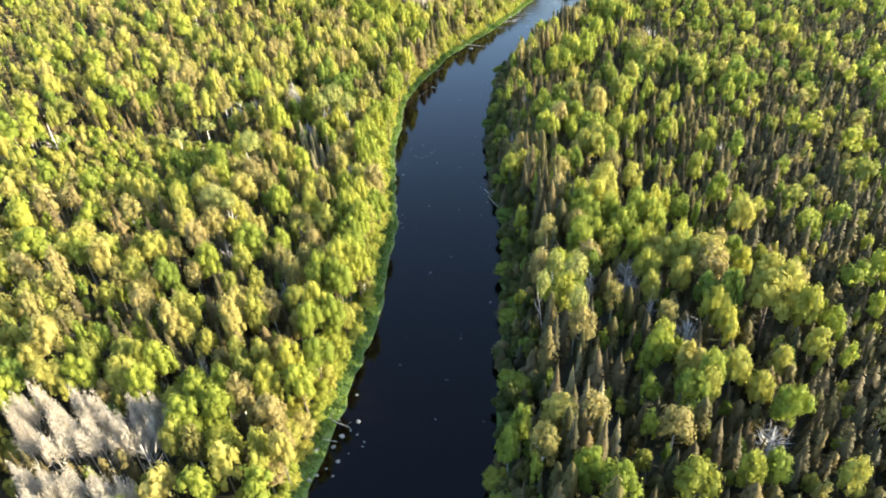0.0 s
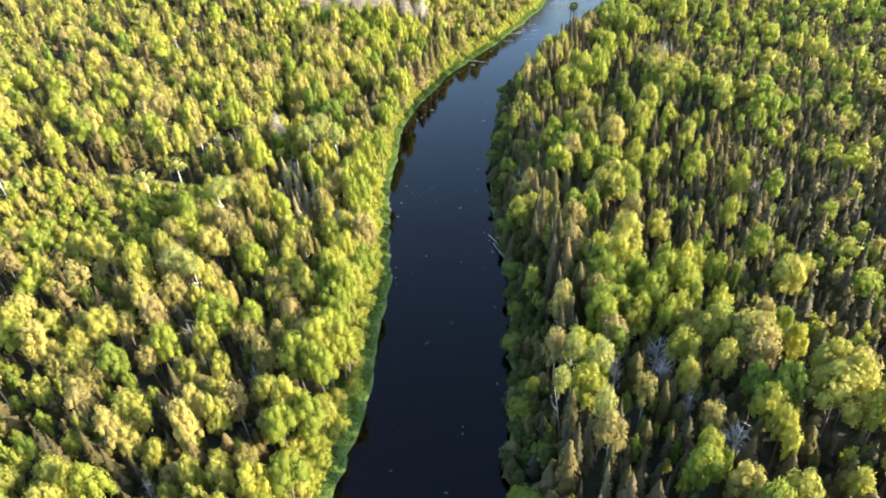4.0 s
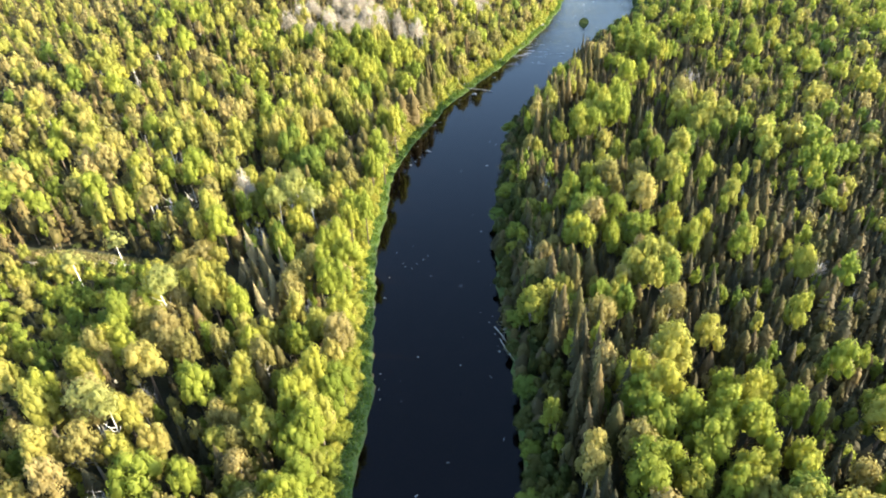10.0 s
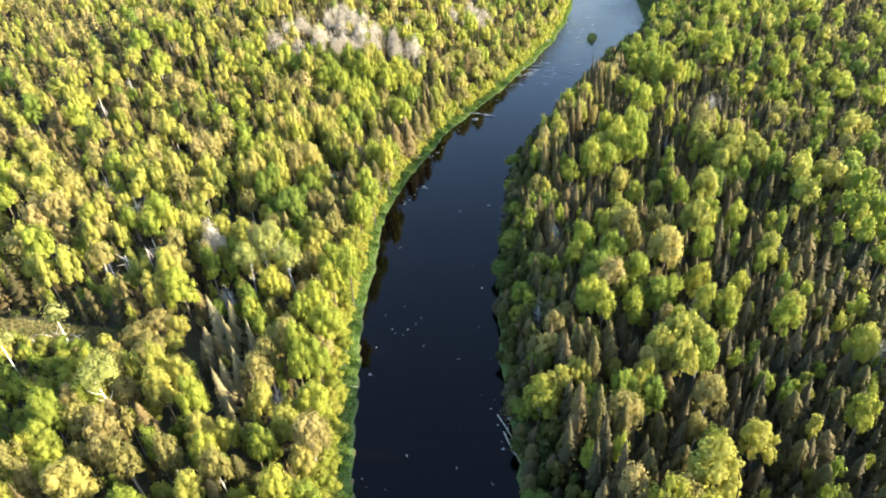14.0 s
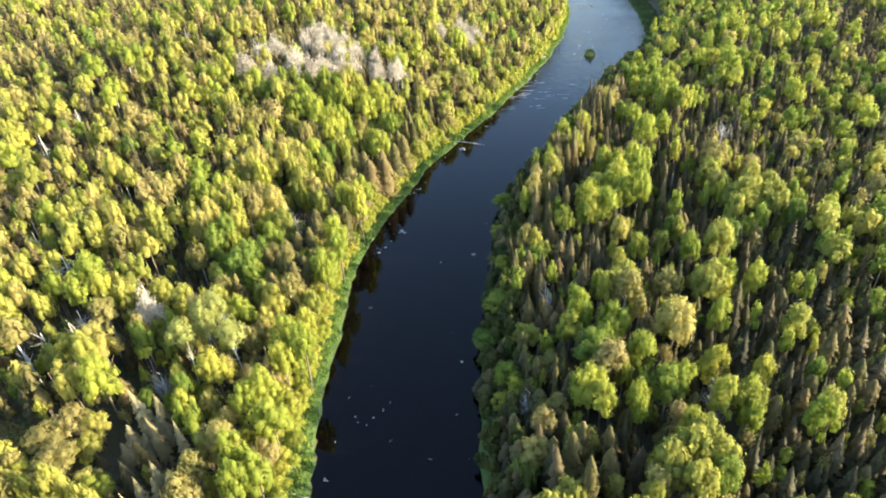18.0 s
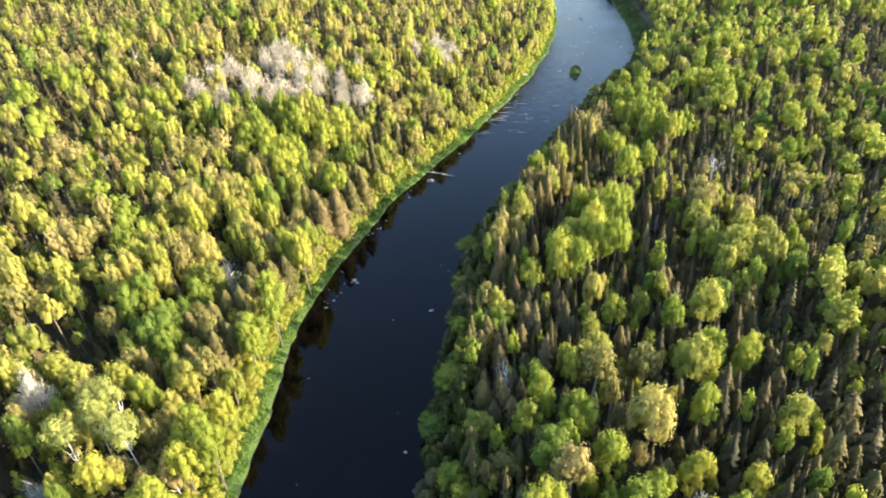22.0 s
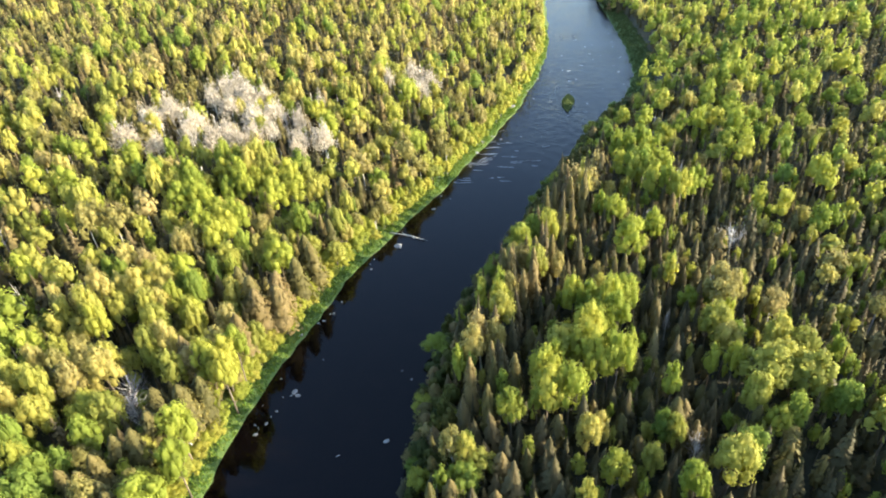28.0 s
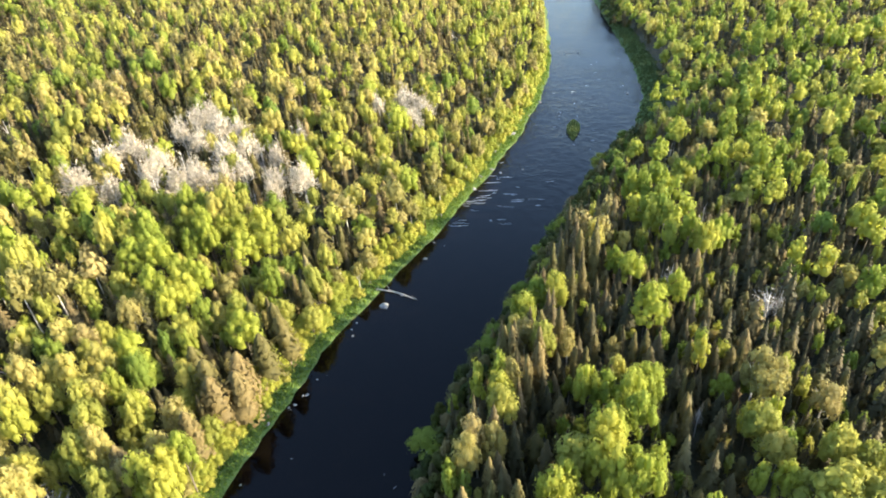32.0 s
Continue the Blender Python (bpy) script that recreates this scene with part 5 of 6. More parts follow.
grove("green", ((23.9, 269.4, 1.18, 0.89), (26.3, 271.9, 1.21, 0.89), (48.4, 310.9, 1.00, 0.75), (77.3, 320.1, 1.10, 1.02), (56.7, 328.5, 1.16, 0.87), (53.6, 329.9, 1.13, 0.87), (56.4, 331.9, 1.19, 0.87), (43.1, 344.5, 0.99, 0.71), (83.9, 345.0, 0.98, 0.69), (64.6, 351.5, 1.14, 0.96), (62.7, 354.8, 1.13, 0.96), (66.5, 354.8, 1.26, 0.96), (57.5, 372.1, 1.09, 1.00), (88.6, 408.6, 1.24, 0.85), (85.3, 409.1, 1.31, 0.85), (87.5, 411.7, 1.12, 0.85)))
grove("snag", ((31.9, 59.8, 0.95, 1.41), (17.1, 91.3, 0.95, 1.55), (17.0, 95.1, 0.95, 1.32), (3.5, 132.2, 0.95, 0.50), (19.8, 154.8, 0.95, 1.18), (20.4, 157.8, 0.95, 1.05), (-3.7, 175.4, 0.95, 0.82), (23.9, 196.4, 0.95, 0.64), (24.2, 222.2, 0.95, 0.40), (42.2, 247.0, 0.95, 0.49)))
grove("cedar", ((4.2, 49.5, 0.97, 0.74), (9.6, 56.8, 0.98, 0.80), (7.5, 57.5, 0.98, 0.80), (36.7, 58.4, 0.93, 0.46), (22.8, 60.6, 1.01, 1.01), (9.7, 70.2, 0.95, 0.63), (8.1, 72.4, 0.96, 0.65), (16.3, 83.4, 0.97, 0.70), (17.8, 132.1, 0.97, 0.72), (1.6, 138.9, 0.98, 0.80), (4.1, 141.3, 1.00, 0.91), (0.1, 143.0, 1.01, 1.02), (1.3, 144.6, 1.00, 0.90), (4.5, 144.8, 1.00, 0.90), (-2.3, 156.0, 0.93, 0.49), (-6.6, 158.0, 0.92, 0.42), (-10.0, 182.2, 0.95, 0.58), (-9.7, 183.8, 0.97, 0.74), (2.9, 184.0, 0.91, 0.40), (21.6, 218.7, 0.95, 0.62), (21.8, 221.2, 0.99, 0.83), (22.7, 226.4, 0.93, 0.44)))
grove("cedar", ((44.4, 228.0, 0.94, 0.52), (7.2, 229.3, 0.97, 0.70), (8.9, 229.5, 0.97, 0.70), (31.8, 232.4, 0.93, 0.46), (16.4, 233.0, 0.96, 0.67), (18.1, 233.1, 0.96, 0.67), (10.3, 238.9, 0.97, 0.71), (7.2, 240.3, 0.95, 0.61), (36.7, 241.8, 1.00, 0.90), (9.5, 249.7, 0.98, 0.77), (11.0, 258.6, 0.99, 0.88)))
grove("broadleaf", ((39.0, 53.2, 0.92, 0.73), (32.2, 66.9, 0.91, 0.71), (29.9, 70.7, 1.06, 1.19), (36.1, 72.7, 0.88, 0.59), (41.7, 76.3, 0.93, 0.76), (40.1, 86.7, 1.21, 1.07), (42.8, 89.7, 1.08, 1.07), (38.8, 90.5, 1.12, 1.07), (25.1, 91.4, 0.96, 0.85), (22.1, 98.8, 0.99, 0.94), (39.4, 111.3, 1.06, 1.17), (43.4, 115.2, 0.93, 0.75), (13.6, 121.9, 1.00, 0.98), (19.4, 126.5, 0.91, 0.69), (6.6, 128.4, 0.98, 0.93), (28.9, 130.1, 0.81, 0.40), (-3.3, 134.5, 0.96, 0.87), (6.8, 135.8, 0.92, 0.71), (9.3, 138.7, 0.93, 0.76), (14.1, 138.9, 1.07, 0.93), (11.1, 140.7, 1.11, 0.93), (17.5, 142.5, 1.07, 0.99)))
grove("broadleaf", ((13.8, 142.7, 1.15, 0.99), (15.8, 145.8, 1.14, 0.99), (33.6, 152.8, 0.94, 0.80), (15.8, 164.2, 1.17, 0.92), (13.4, 166.7, 1.19, 0.92), (16.7, 167.5, 1.04, 0.92), (22.3, 178.5, 1.07, 1.20), (26.1, 178.7, 0.99, 0.97), (9.1, 179.6, 1.06, 1.17), (9.3, 186.1, 0.87, 0.56), (-6.3, 191.2, 0.88, 0.60), (17.4, 192.2, 0.88, 0.58), (9.6, 195.3, 0.93, 0.76), (21.5, 196.9, 0.88, 0.61), (54.8, 199.2, 0.98, 0.91), (49.6, 199.9, 0.92, 0.74), (38.9, 210.3, 1.06, 0.90), (41.3, 212.8, 1.09, 0.90), (38.0, 213.6, 1.22, 0.90), (30.4, 217.0, 1.03, 1.07), (38.5, 226.3, 0.83, 0.43), (71.3, 313.9, 1.01, 1.03)))
grove("broadleaf", ((34.5, 324.6, 0.83, 0.45), (86.6, 337.3, 1.01, 1.03), (48.3, 339.0, 0.92, 0.72), (50.6, 383.0, 1.10, 1.32), (64.7, 400.4, 1.07, 0.97), (61.7, 402.5, 1.11, 0.97), (65.0, 404.0, 1.17, 0.97), (47.8, 416.5, 1.11, 0.94), (44.3, 416.9, 1.16, 0.94), (46.4, 419.8, 1.11, 0.94)))
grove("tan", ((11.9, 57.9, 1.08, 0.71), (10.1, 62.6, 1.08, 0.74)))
grove("spruce", ((22.1, 132.5, 1.04, 0.47), (27.5, 235.7, 1.04, 0.45)))


def mixture(x, y):
    """Which kinds grow here, as weights."""
    a = noise.noise((x * 0.022, y * 0.022, 3.1))
    b = noise.noise((x * 0.05, y * 0.05, 9.7))
    if x < west(y):
        far = float(smooth(45, 70, west(y) - x) + smooth(250, 290, y)) / 2 + 0.25 * a
        return {"broadleaf": 4 + 2 * b - 1.2 * far, "lime": 1.2 + 2 * a - 0.8 * far, "green": 1.3 + a, "olive": 1.5 - 1.2 * a + 0.6 * far, "spruce": 2.2 - 3 * b + 2.1 * far, "cedar": 1.3 + 1.0 * far, "snag": 0.55}
    far = min(1.0, float(smooth(280, 320, y) + 0.55 * smooth(42, 56, x) * smooth(150, 180, y)))
    return {"broadleaf": 0.5 + 0.6 * b + 0.9 * far, "lime": 0.35 + a + 2.2 * far, "green": 0.6 + a + 1.6 * far, "olive": 0.4, "spruce": 5.2 - 3 * b - 1.4 * far, "cedar": 2.6 - 2 * a - 1.4 * far, "snag": 0.2}


def seed_trees(step, spread, kinds, chance, gap, sizes, low_west, low_east, small=False):
    for gy_ in np.arange(32, 590, step):
        for gx_ in np.arange(-420, 260, step):
            x, y = gx_ + random.uniform(-spread, spread), gy_ + random.uniform(-spread, spread)
            if not in_sight(x, y) or random.random() > chance:
                continue
            dw, de = float(west(y)) - x, x - float(east(y))
            if max(dw, de) < (4.6 if dw > 0 else 1.6 + 6.5 * float(smooth(330, 350, y) * (1 - smooth(440, 470, y)))):
                continue
            if small and (level_of(x, y) == 2 or (dw < 0 and random.random() < 0.35)):
                continue
            if in_meadow(x, y):
                continue
            open_here = any((x - u) ** 2 + (y - v) ** 2 < r * r for u, v, r in GAPS)
            w = mixture(x, y)
            names = [k for k in kinds if w.get(k, 0) > 0]
            k = random.choices(names, [w[n] for n in names])[0]
            wf, hf = random.uniform(*sizes), random.uniform(0.82, 1.1)
            hf *= 0.62 + 0.38 * wf
            hf *= low_east if dw < 0 else low_west
            if dw < 0 and y < 280 and x < 50 and k in ("broadleaf", "lime", "green", "olive"):
                wf, hf = wf * 0.6, hf * 0.85
            if open_here:
                k, wf, hf = random.choice(("shrub", "spruce")), random.uniform(0.4, 0.6), random.uniform(0.3, 0.5)
            if dw < 0 and de < 8:       # young growth slopes down to the east bank
                hf = min(hf, (3.2 + 0.55 * de) / KINDS[k][2] * random.uniform(0.8, 1.2))
            if free(x, y, KINDS[k][3] * wf * 0.55 * gap):
                plant(x, y, k, hf, wf)


def seed_belt():
    """The tall wood's edge behind the young growth of the east bank, lower where the sun gets through to the other side."""
    y = 40.0
    while y < 275:
        tall = 1.0 - 0.38 * float(smooth(138, 146, y) * (1 - smooth(192, 202, y)))
        for reach in (7.0, 10.0, 13.0):
            x = float(east(y)) + reach + random.uniform(-1.3, 1.3)
            if free(x, y, 0.9):
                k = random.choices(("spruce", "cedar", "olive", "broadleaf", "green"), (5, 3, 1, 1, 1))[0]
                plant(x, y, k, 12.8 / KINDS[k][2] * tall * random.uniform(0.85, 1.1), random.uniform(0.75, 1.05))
        y += random.uniform(2.0, 3.2)


def seed_edges():
    """The leafy edge of the wood along both banks."""
    y = 34.0
    while y < 500:
        for reach in (3.1, 5.0):
            x = float(west(y)) - reach - random.uniform(0, 1.4)
            if free(x, y, -0.45):
                plant(x, y, random.choices(("willow", "broadleaf", "olive"), (8, 1, 1))[0], random.uniform(0.5, 0.8) * (0.7 + reach * 0.09), random.uniform(0.6, 0.95))
        x = float(west(y)) - 2.3 - random.uniform(0, 0.8)
        if random.random() < 0.8 and free(x, y, -0.7):
            plant(x, y, "willow", random.uniform(0.35, 0.55), random.uniform(0.55, 0.8), 0.4)
        for reach in (0.5, 2.4, 4.4) if not 332 < y < 462 else ():
            x = float(east(y)) + reach + random.uniform(-0.3, 1.3)
            if free(x, y, 0.5):
                k = random.choices(("shrub", "green", "cedar", "spruce"), (8, 1, 2, 2))[0]
                plant(x, y, k, random.uniform(2.6, 4.2) * (1 + 0.16 * reach) / KINDS[k][2], random.uniform(0.7, 1.1), 0.6)
        y += random.uniform(1.3, 2.2)


def level_of(x, y):
    """0: in the stretch that the flight passes nearest; 1: beside and ahead of it; 2: far woods."""
    if 48 < y < 262 and -72 < x < 46:
        return 0
    return 1 if 20 < y < 330 and -135 < x < 90 else 2


ANY = ("broadleaf", "lime", "green", "olive", "spruce", "cedar", "snag")
seed_edges()
seed_belt()
seed_trees(4.6, 1.9, ANY, 0.85, 0.95, (0.65, 1.15), 1.0, 0.84)
seed_trees(3.2, 1.4, ("spruce", "cedar", "olive", "broadleaf"), 0.85, 0.85, (0.6, 0.95), 0.88, 0.74)
seed_trees(2.6, 1.2, ("cedar", "spruce", "green"), 0.7, 0.75, (0.45, 0.75), 0.75, 0.6, True)


def seed_young():
    """Saplings that fill the gaps: low leafy ones below the open strip, young conifers and leafy poles in the east wood."""
    for gy_ in np.arange(104, 134, 1.9):
        for gx_ in np.arange(-112, -68, 1.9):
            x, y = gx_ + random.uniform(-0.8, 0.8), gy_ + random.uniform(-0.8, 0.8)
            if y < 133 + 0.18 * (x + 88) and not in_meadow(x, y) and free(x, y, 0.35):
                plant(x, y, random.choices(("green", "lime", "broadleaf", "olive", "spruce"), (3, 6, 5, 1, 1))[0], random.uniform(0.7, 1.15), random.uniform(0.55, 0.95), 0.55)
    for gy_ in np.arange(40, 300, 2.1):
        for gx_ in np.arange(-14, 100, 2.1):
            x, y = gx_ + random.uniform(-0.9, 0.9), gy_ + random.uniform(-0.9, 0.9)
            if in_sight(x, y) and x > float(east(y)) + 3 and free(x, y, 0.25):
                k = random.choices(("spruce", "cedar", "lime", "green", "broadleaf", "olive"), (9, 3, 2.2, 1.6, 1.2, 0.6))[0]
                slim = k in ("spruce", "cedar")
                plant(x, y, k, random.uniform(0.45, 0.72) if slim else random.uniform(0.4, 0.62), random.uniform(0.36, 0.5) if slim else random.uniform(0.26, 0.42), 0.5)
    for gy_ in np.arange(40, 260, 2.4):
        for gx_ in np.arange(-110, -30, 2.4):
            x, y = gx_ + random.uniform(-1, 1), gy_ + random.uniform(-1, 1)
            if in_sight(x, y) and x < float(west(y)) - 6 and not in_meadow(x, y) and free(x, y, 0.3):
                k = random.choices(("green", "broadleaf", "lime", "spruce", "cedar", "olive"), (3, 3, 2, 2.5, 1.5, 1))[0]
                plant(x, y, k, random.uniform(0.42, 0.7), random.uniform(0.32, 0.49), 0.5)


seed_young()


def seed_around():
    """The same wood goes on beside, behind and beyond the stretch that is flown over."""
    for gy_ in np.arange(-60, 640, 5.6):
        for gx_ in np.arange(-330, 300, 5.6):
            x, y = gx_ + random.uniform(-2.2, 2.2), gy_ + random.uniform(-2.2, 2.2)
            if in_sight(x, y) or max(float(west(y)) - x, x - float(east(y))) < 4 or y > 600 - 0.3 * abs(x):
                continue
            k = random.choices(("spruce", "cedar", "broadleaf", "olive"), (5, 2, 1.2, 0.6))[0]
            plant(x, y, k, random.uniform(0.75, 1.05), random.uniform(1.3, 1.75))
    for gy_ in np.arange(-30, 150, 3.6):
        for gx_ in np.arange(-130, 130, 3.6):
            x, y = gx_ + random.uniform(-1.4, 1.4), gy_ + random.uniform(-1.4, 1.4)
            if not in_sight(x, y) and max(float(west(y)) - x, x - float(east(y))) > 5 and free(x, y, 0.3):
                k = random.choices(("spruce", "cedar", "broadleaf", "green", "olive"), (5, 2, 2, 1, 0.6))[0]
                plant(x, y, k, random.uniform(0.6, 0.95), random.uniform(0.6, 0.95))


seed_around()
counts = collections.Counter()
BATCH = collections.defaultdict(lambda: ([], [], []))     # crowns: verts, tints
STEMS = collections.defaultdict(list)
TREES.sort(key=lambda q: abs(q[0] + 12) * 0.8 + abs(q[1] - 150) * 0.4)
for x, y, kind, hf, wf in TREES:
    leaf_name, bark, h0, r0, name, label = KINDS[kind]
    z, turn = float(height(x, y)) - 0.05, random.uniform(0, 6.283)
    side = "west" if x < float(west(y)) else "east"
    level = 0 if kind == "pale" else max(level_of(x, y), 1 if wf < 0.5 and kind not in ("tan", "snag", "birch", "willow", "shrub") else 0)
    if level == 0 and counts[kind] < 300:
        counts[kind] += 1
        crown_mesh, trunk_mesh = NEAR[kind, random.randrange(6)]
        tree = new(name)
        tree.empty_display_size = 0.3
        tree.matrix_basis = Matrix.LocRotScale((x, y, z), Euler((random.gauss(0, 0.03), random.gauss(0, 0.03), turn)), (wf, wf, hf))
        tagged(tree, label + (" on the west bank" if side == "west" else " on the east bank"), "tree" if kind != "shrub" else "shrub", name + "s of the " + side + " bank")
        for part_name, me in (("trunk", trunk_mesh), ("crown", crown_mesh)):
            new(part_name, me).parent = tree
        continue
    if level == 0 and kind != "pale" and not -58 < x < 34:
        level = 1
    cv, tv, tf = MODELS[kind, level, random.randrange(4)]
    c, s = math.cos(turn), math.sin(turn)
    m = np.array(((c * wf, s * wf, 0), (-s * wf, c * wf, 0), (0, 0, hf)))
    zone = side + ("_bank" if level == 0 else "_near" if level == 1 else "_far")
    vs, tt, _ = BATCH[zone, kind]
    spin = np.array(((c, s, 0), (-s, c, 0), (0, 0, 1)))
    vs.append(np.hstack([cv[:, :3] @ m + (x, y, z), cv[:, 3:] @ spin]))
    tt.append(np.full(len(cv), random.random()))
    if level < 2:
        STEMS[zone, bark].append((tv @ m + (x, y, z), tf))
WORDS = {"west_bank": "beside the west bank", "east_bank": "beside the east bank", "west_near": "on the west hillside", "west_far": "far up the west hillside", "east_near": "of the east bank wood", "east_far": "far off in the east bank wood"}
for (zone, kind), (vs, tt, _) in BATCH.items():
    v = np.concatenate(vs)
    leaf_name, bark, h0, r0, name, label = KINDS[kind]
    tagged(new(name + "_crowns", mesh_from("wood", v, tris(v), LEAF[kind], np.concatenate(tt))), "crowns of many " + label.split(" with ")[0].split(" in ")[0] + "s " + WORDS[zone], "forest", kind="stuff")
for (zone, bark), pieces in STEMS.items():
    v, f = joined(pieces)
    tagged(new("tree_trunks", mesh_from("stems", v, f, BARK[bark])), bark + "-barked trunks of the trees " + WORDS[zone], "forest", kind="stuff")

# ---- rocks, driftwood, island, foam and bank grass ----
def rock_mesh(seed):
    """A rounded, chipped boulder, one metre in radius."""
    bm = bmesh.new()
    bmesh.ops.create_icosphere(bm, subdivisions=2, radius=1)
    for v in bm.verts:
        k = 1 + 0.28 * noise.noise(v.co * 1.1 + Vector((seed * 7.3, 0, 0))) + 0.12 * noise.noise(v.co * 2.7 + Vector((0, seed * 3.1, 0)))
        v.co *= k
        v.co.z *= 0.62
    me = bpy.data.meshes.new("rock")
    bm.to_mesh(me)
    bm.free()
    me.materials.append(ROCK)
    return me


ROCKS = [rock_mesh(i) for i in range(6)]


def rocks(places):
    """Boulders in the river and on its edge: x, y, radius."""
    for x, y, r in places:
        x, y = x + random.uniform(-0.1, 0.1), y + random.uniform(-0.1, 0.1)
        z = max(float(height(x, y)), -0.12) - 0.02
        rock = new("river_rock", random.choice(ROCKS))
        rock.matrix_basis = Matrix.LocRotScale((x, y, z), Euler((random.gauss(0, 0.2), random.gauss(0, 0.2), random.uniform(0, 6.28))), (r * random.uniform(0.9, 1.4), r * random.uniform(0.7, 1.0), r * random.uniform(0.6, 0.9)))
        where = "standing in the dark river" if z < 0.4 else "on the grassy river bank"
        tagged(rock, "pale grey rounded boulder " + where, "rock", "boulders of the river")


rocks(((-29.1, 51.1, 0.39), (-28.3, 52.1, 0.31), (-25.9, 52.3, 0.39), (-27.3, 53.1, 0.40), (-25.8, 54.7, 0.48), (-29.4, 55.7, 0.41), (-18.7, 56.1, 0.24), (-24.9, 56.2, 0.33), (-27.3, 56.9, 0.49), (-23.1, 57.4, 0.33), (-11.0, 58.1, 0.24), (-23.0, 58.4, 0.33), (-26.4, 59.0, 0.50), (-24.5, 59.3, 0.33), (-25.6, 60.2, 0.34), (-15.3, 60.3, 0.17), (-22.9, 61.5, 0.26), (-24.9, 61.8, 0.51), (-15.5, 63.4, 0.17), (-5.8, 63.9, 0.25), (-26.5, 66.7, 0.45), (-20.5, 68.5, 0.18), (-18.0, 72.5, 0.19), (-12.6, 77.6, 0.19), (-28.3, 109.7, 0.23), (-28.3, 111.0, 0.23), (-25.4, 115.9, 0.24), (-28.9, 116.0, 0.41)))
rocks(((-27.2, 116.7, 0.25), (-28.6, 117.1, 0.33), (-29.7, 118.0, 0.33), (-16.4, 118.7, 0.25), (-29.3, 120.1, 0.26), (-30.1, 121.6, 0.35), (-24.7, 125.9, 0.36), (-9.4, 128.2, 0.44), (-10.8, 128.7, 0.36), (-11.3, 129.8, 0.27), (-9.1, 130.0, 0.36), (-17.7, 131.5, 0.28), (-12.0, 132.8, 0.37), (-10.2, 134.2, 0.47), (-13.2, 135.9, 0.28), (-10.8, 136.1, 0.38), (-26.8, 141.7, 0.20), (-34.4, 147.6, 0.32), (-33.6, 149.0, 0.22), (-32.7, 149.9, 0.22), (-31.8, 151.7, 0.33), (-32.7, 152.5, 0.33), (-29.8, 152.7, 0.33), (-31.4, 160.0, 0.23), (-17.6, 166.0, 0.47), (-39.6, 197.4, 0.41), (-19.3, 198.0, 0.50), (-40.5, 199.3, 0.32)))
rocks(((-38.8, 199.7, 0.41), (-38.6, 200.9, 0.33), (-38.0, 202.2, 0.42), (-39.6, 202.3, 0.33), (-40.9, 203.1, 0.25), (-37.0, 205.6, 0.34), (-35.9, 205.8, 0.60), (-36.6, 206.5, 0.65), (-22.3, 208.5, 0.26), (-39.8, 209.1, 0.35), (-27.0, 212.2, 0.27), (-26.0, 216.6, 0.23), (-37.5, 217.0, 0.28), (-40.1, 220.1, 0.39), (-37.4, 223.5, 0.36), (-37.8, 223.7, 0.30), (-37.0, 224.4, 0.40), (-36.7, 226.6, 0.41), (-35.7, 226.8, 0.49), (-35.3, 230.3, 0.38), (-33.8, 231.4, 0.31), (-39.0, 239.4, 0.67), (-31.9, 241.5, 0.40), (-32.6, 243.4, 0.34), (-32.1, 245.5, 0.41), (-28.0, 250.8, 0.99), (-25.2, 254.4, 0.57), (-22.6, 267.5, 0.52)))
rocks(((-19.3, 272.7, 0.40), (-21.5, 273.9, 0.41), (-14.8, 299.6, 0.59), (-13.9, 306.1, 0.61), (-6.4, 307.2, 0.45), (-8.8, 309.5, 0.61), (-11.2, 311.2, 0.62), (-2.8, 311.3, 0.46), (3.3, 311.3, 0.31), (-10.6, 325.5, 0.66), (11.5, 328.1, 0.49), (-9.3, 331.7, 0.85), (-6.9, 334.6, 1.21), (17.8, 338.6, 0.34), (-4.7, 346.0, 0.72), (6.9, 348.1, 0.36), (-2.1, 350.8, 0.55), (24.0, 352.5, 0.36), (-6.2, 362.9, 1.36), (15.6, 363.2, 0.38), (1.5, 363.7, 0.77), (31.2, 370.9, 0.58), (6.3, 372.1, 0.40), (22.9, 386.6, 0.42), (19.6, 400.5, 0.44), (32.4, 412.1, 0.68), (11.6, 420.3, 0.71), (16.7, 421.5, 0.71)))


def log(a, b, r, twigs, label="bleached fallen trunk lying at the river's edge", group="driftwood of the banks"):
    """A fallen, bleached stem with its broken branches."""
    a, b = np.array(a, float), np.array(b, float)
    mid = (a + b) / 2 + rng.normal(0, 0.25, 3) * (1, 1, 0.3)
    root = new("fallen_log")
    root.location = a
    tagged(root, label, "log", group)
    v, f = tube([a, mid, b], (r, r * 0.8, r * 0.3), 7)
    new("stem", mesh_from("stem", v - a, f, LOG, smooth_faces=True)).parent = root
    for _ in range(twigs):
        k = rng.uniform(0.3, 0.9)
        o = a + (b - a) * k
        tip = o + rng.normal(0, 0.7, 3) * (1, 1, 0.3) + (0, 0, 0.45)
        v, f = tube([o, (o + tip) / 2 + (0, 0, 0.1), tip], (r * 0.4, r * 0.25, r * 0.08), 5)
        new("branch", mesh_from("branch", v - a, f, LOG, smooth_faces=True)).parent = root


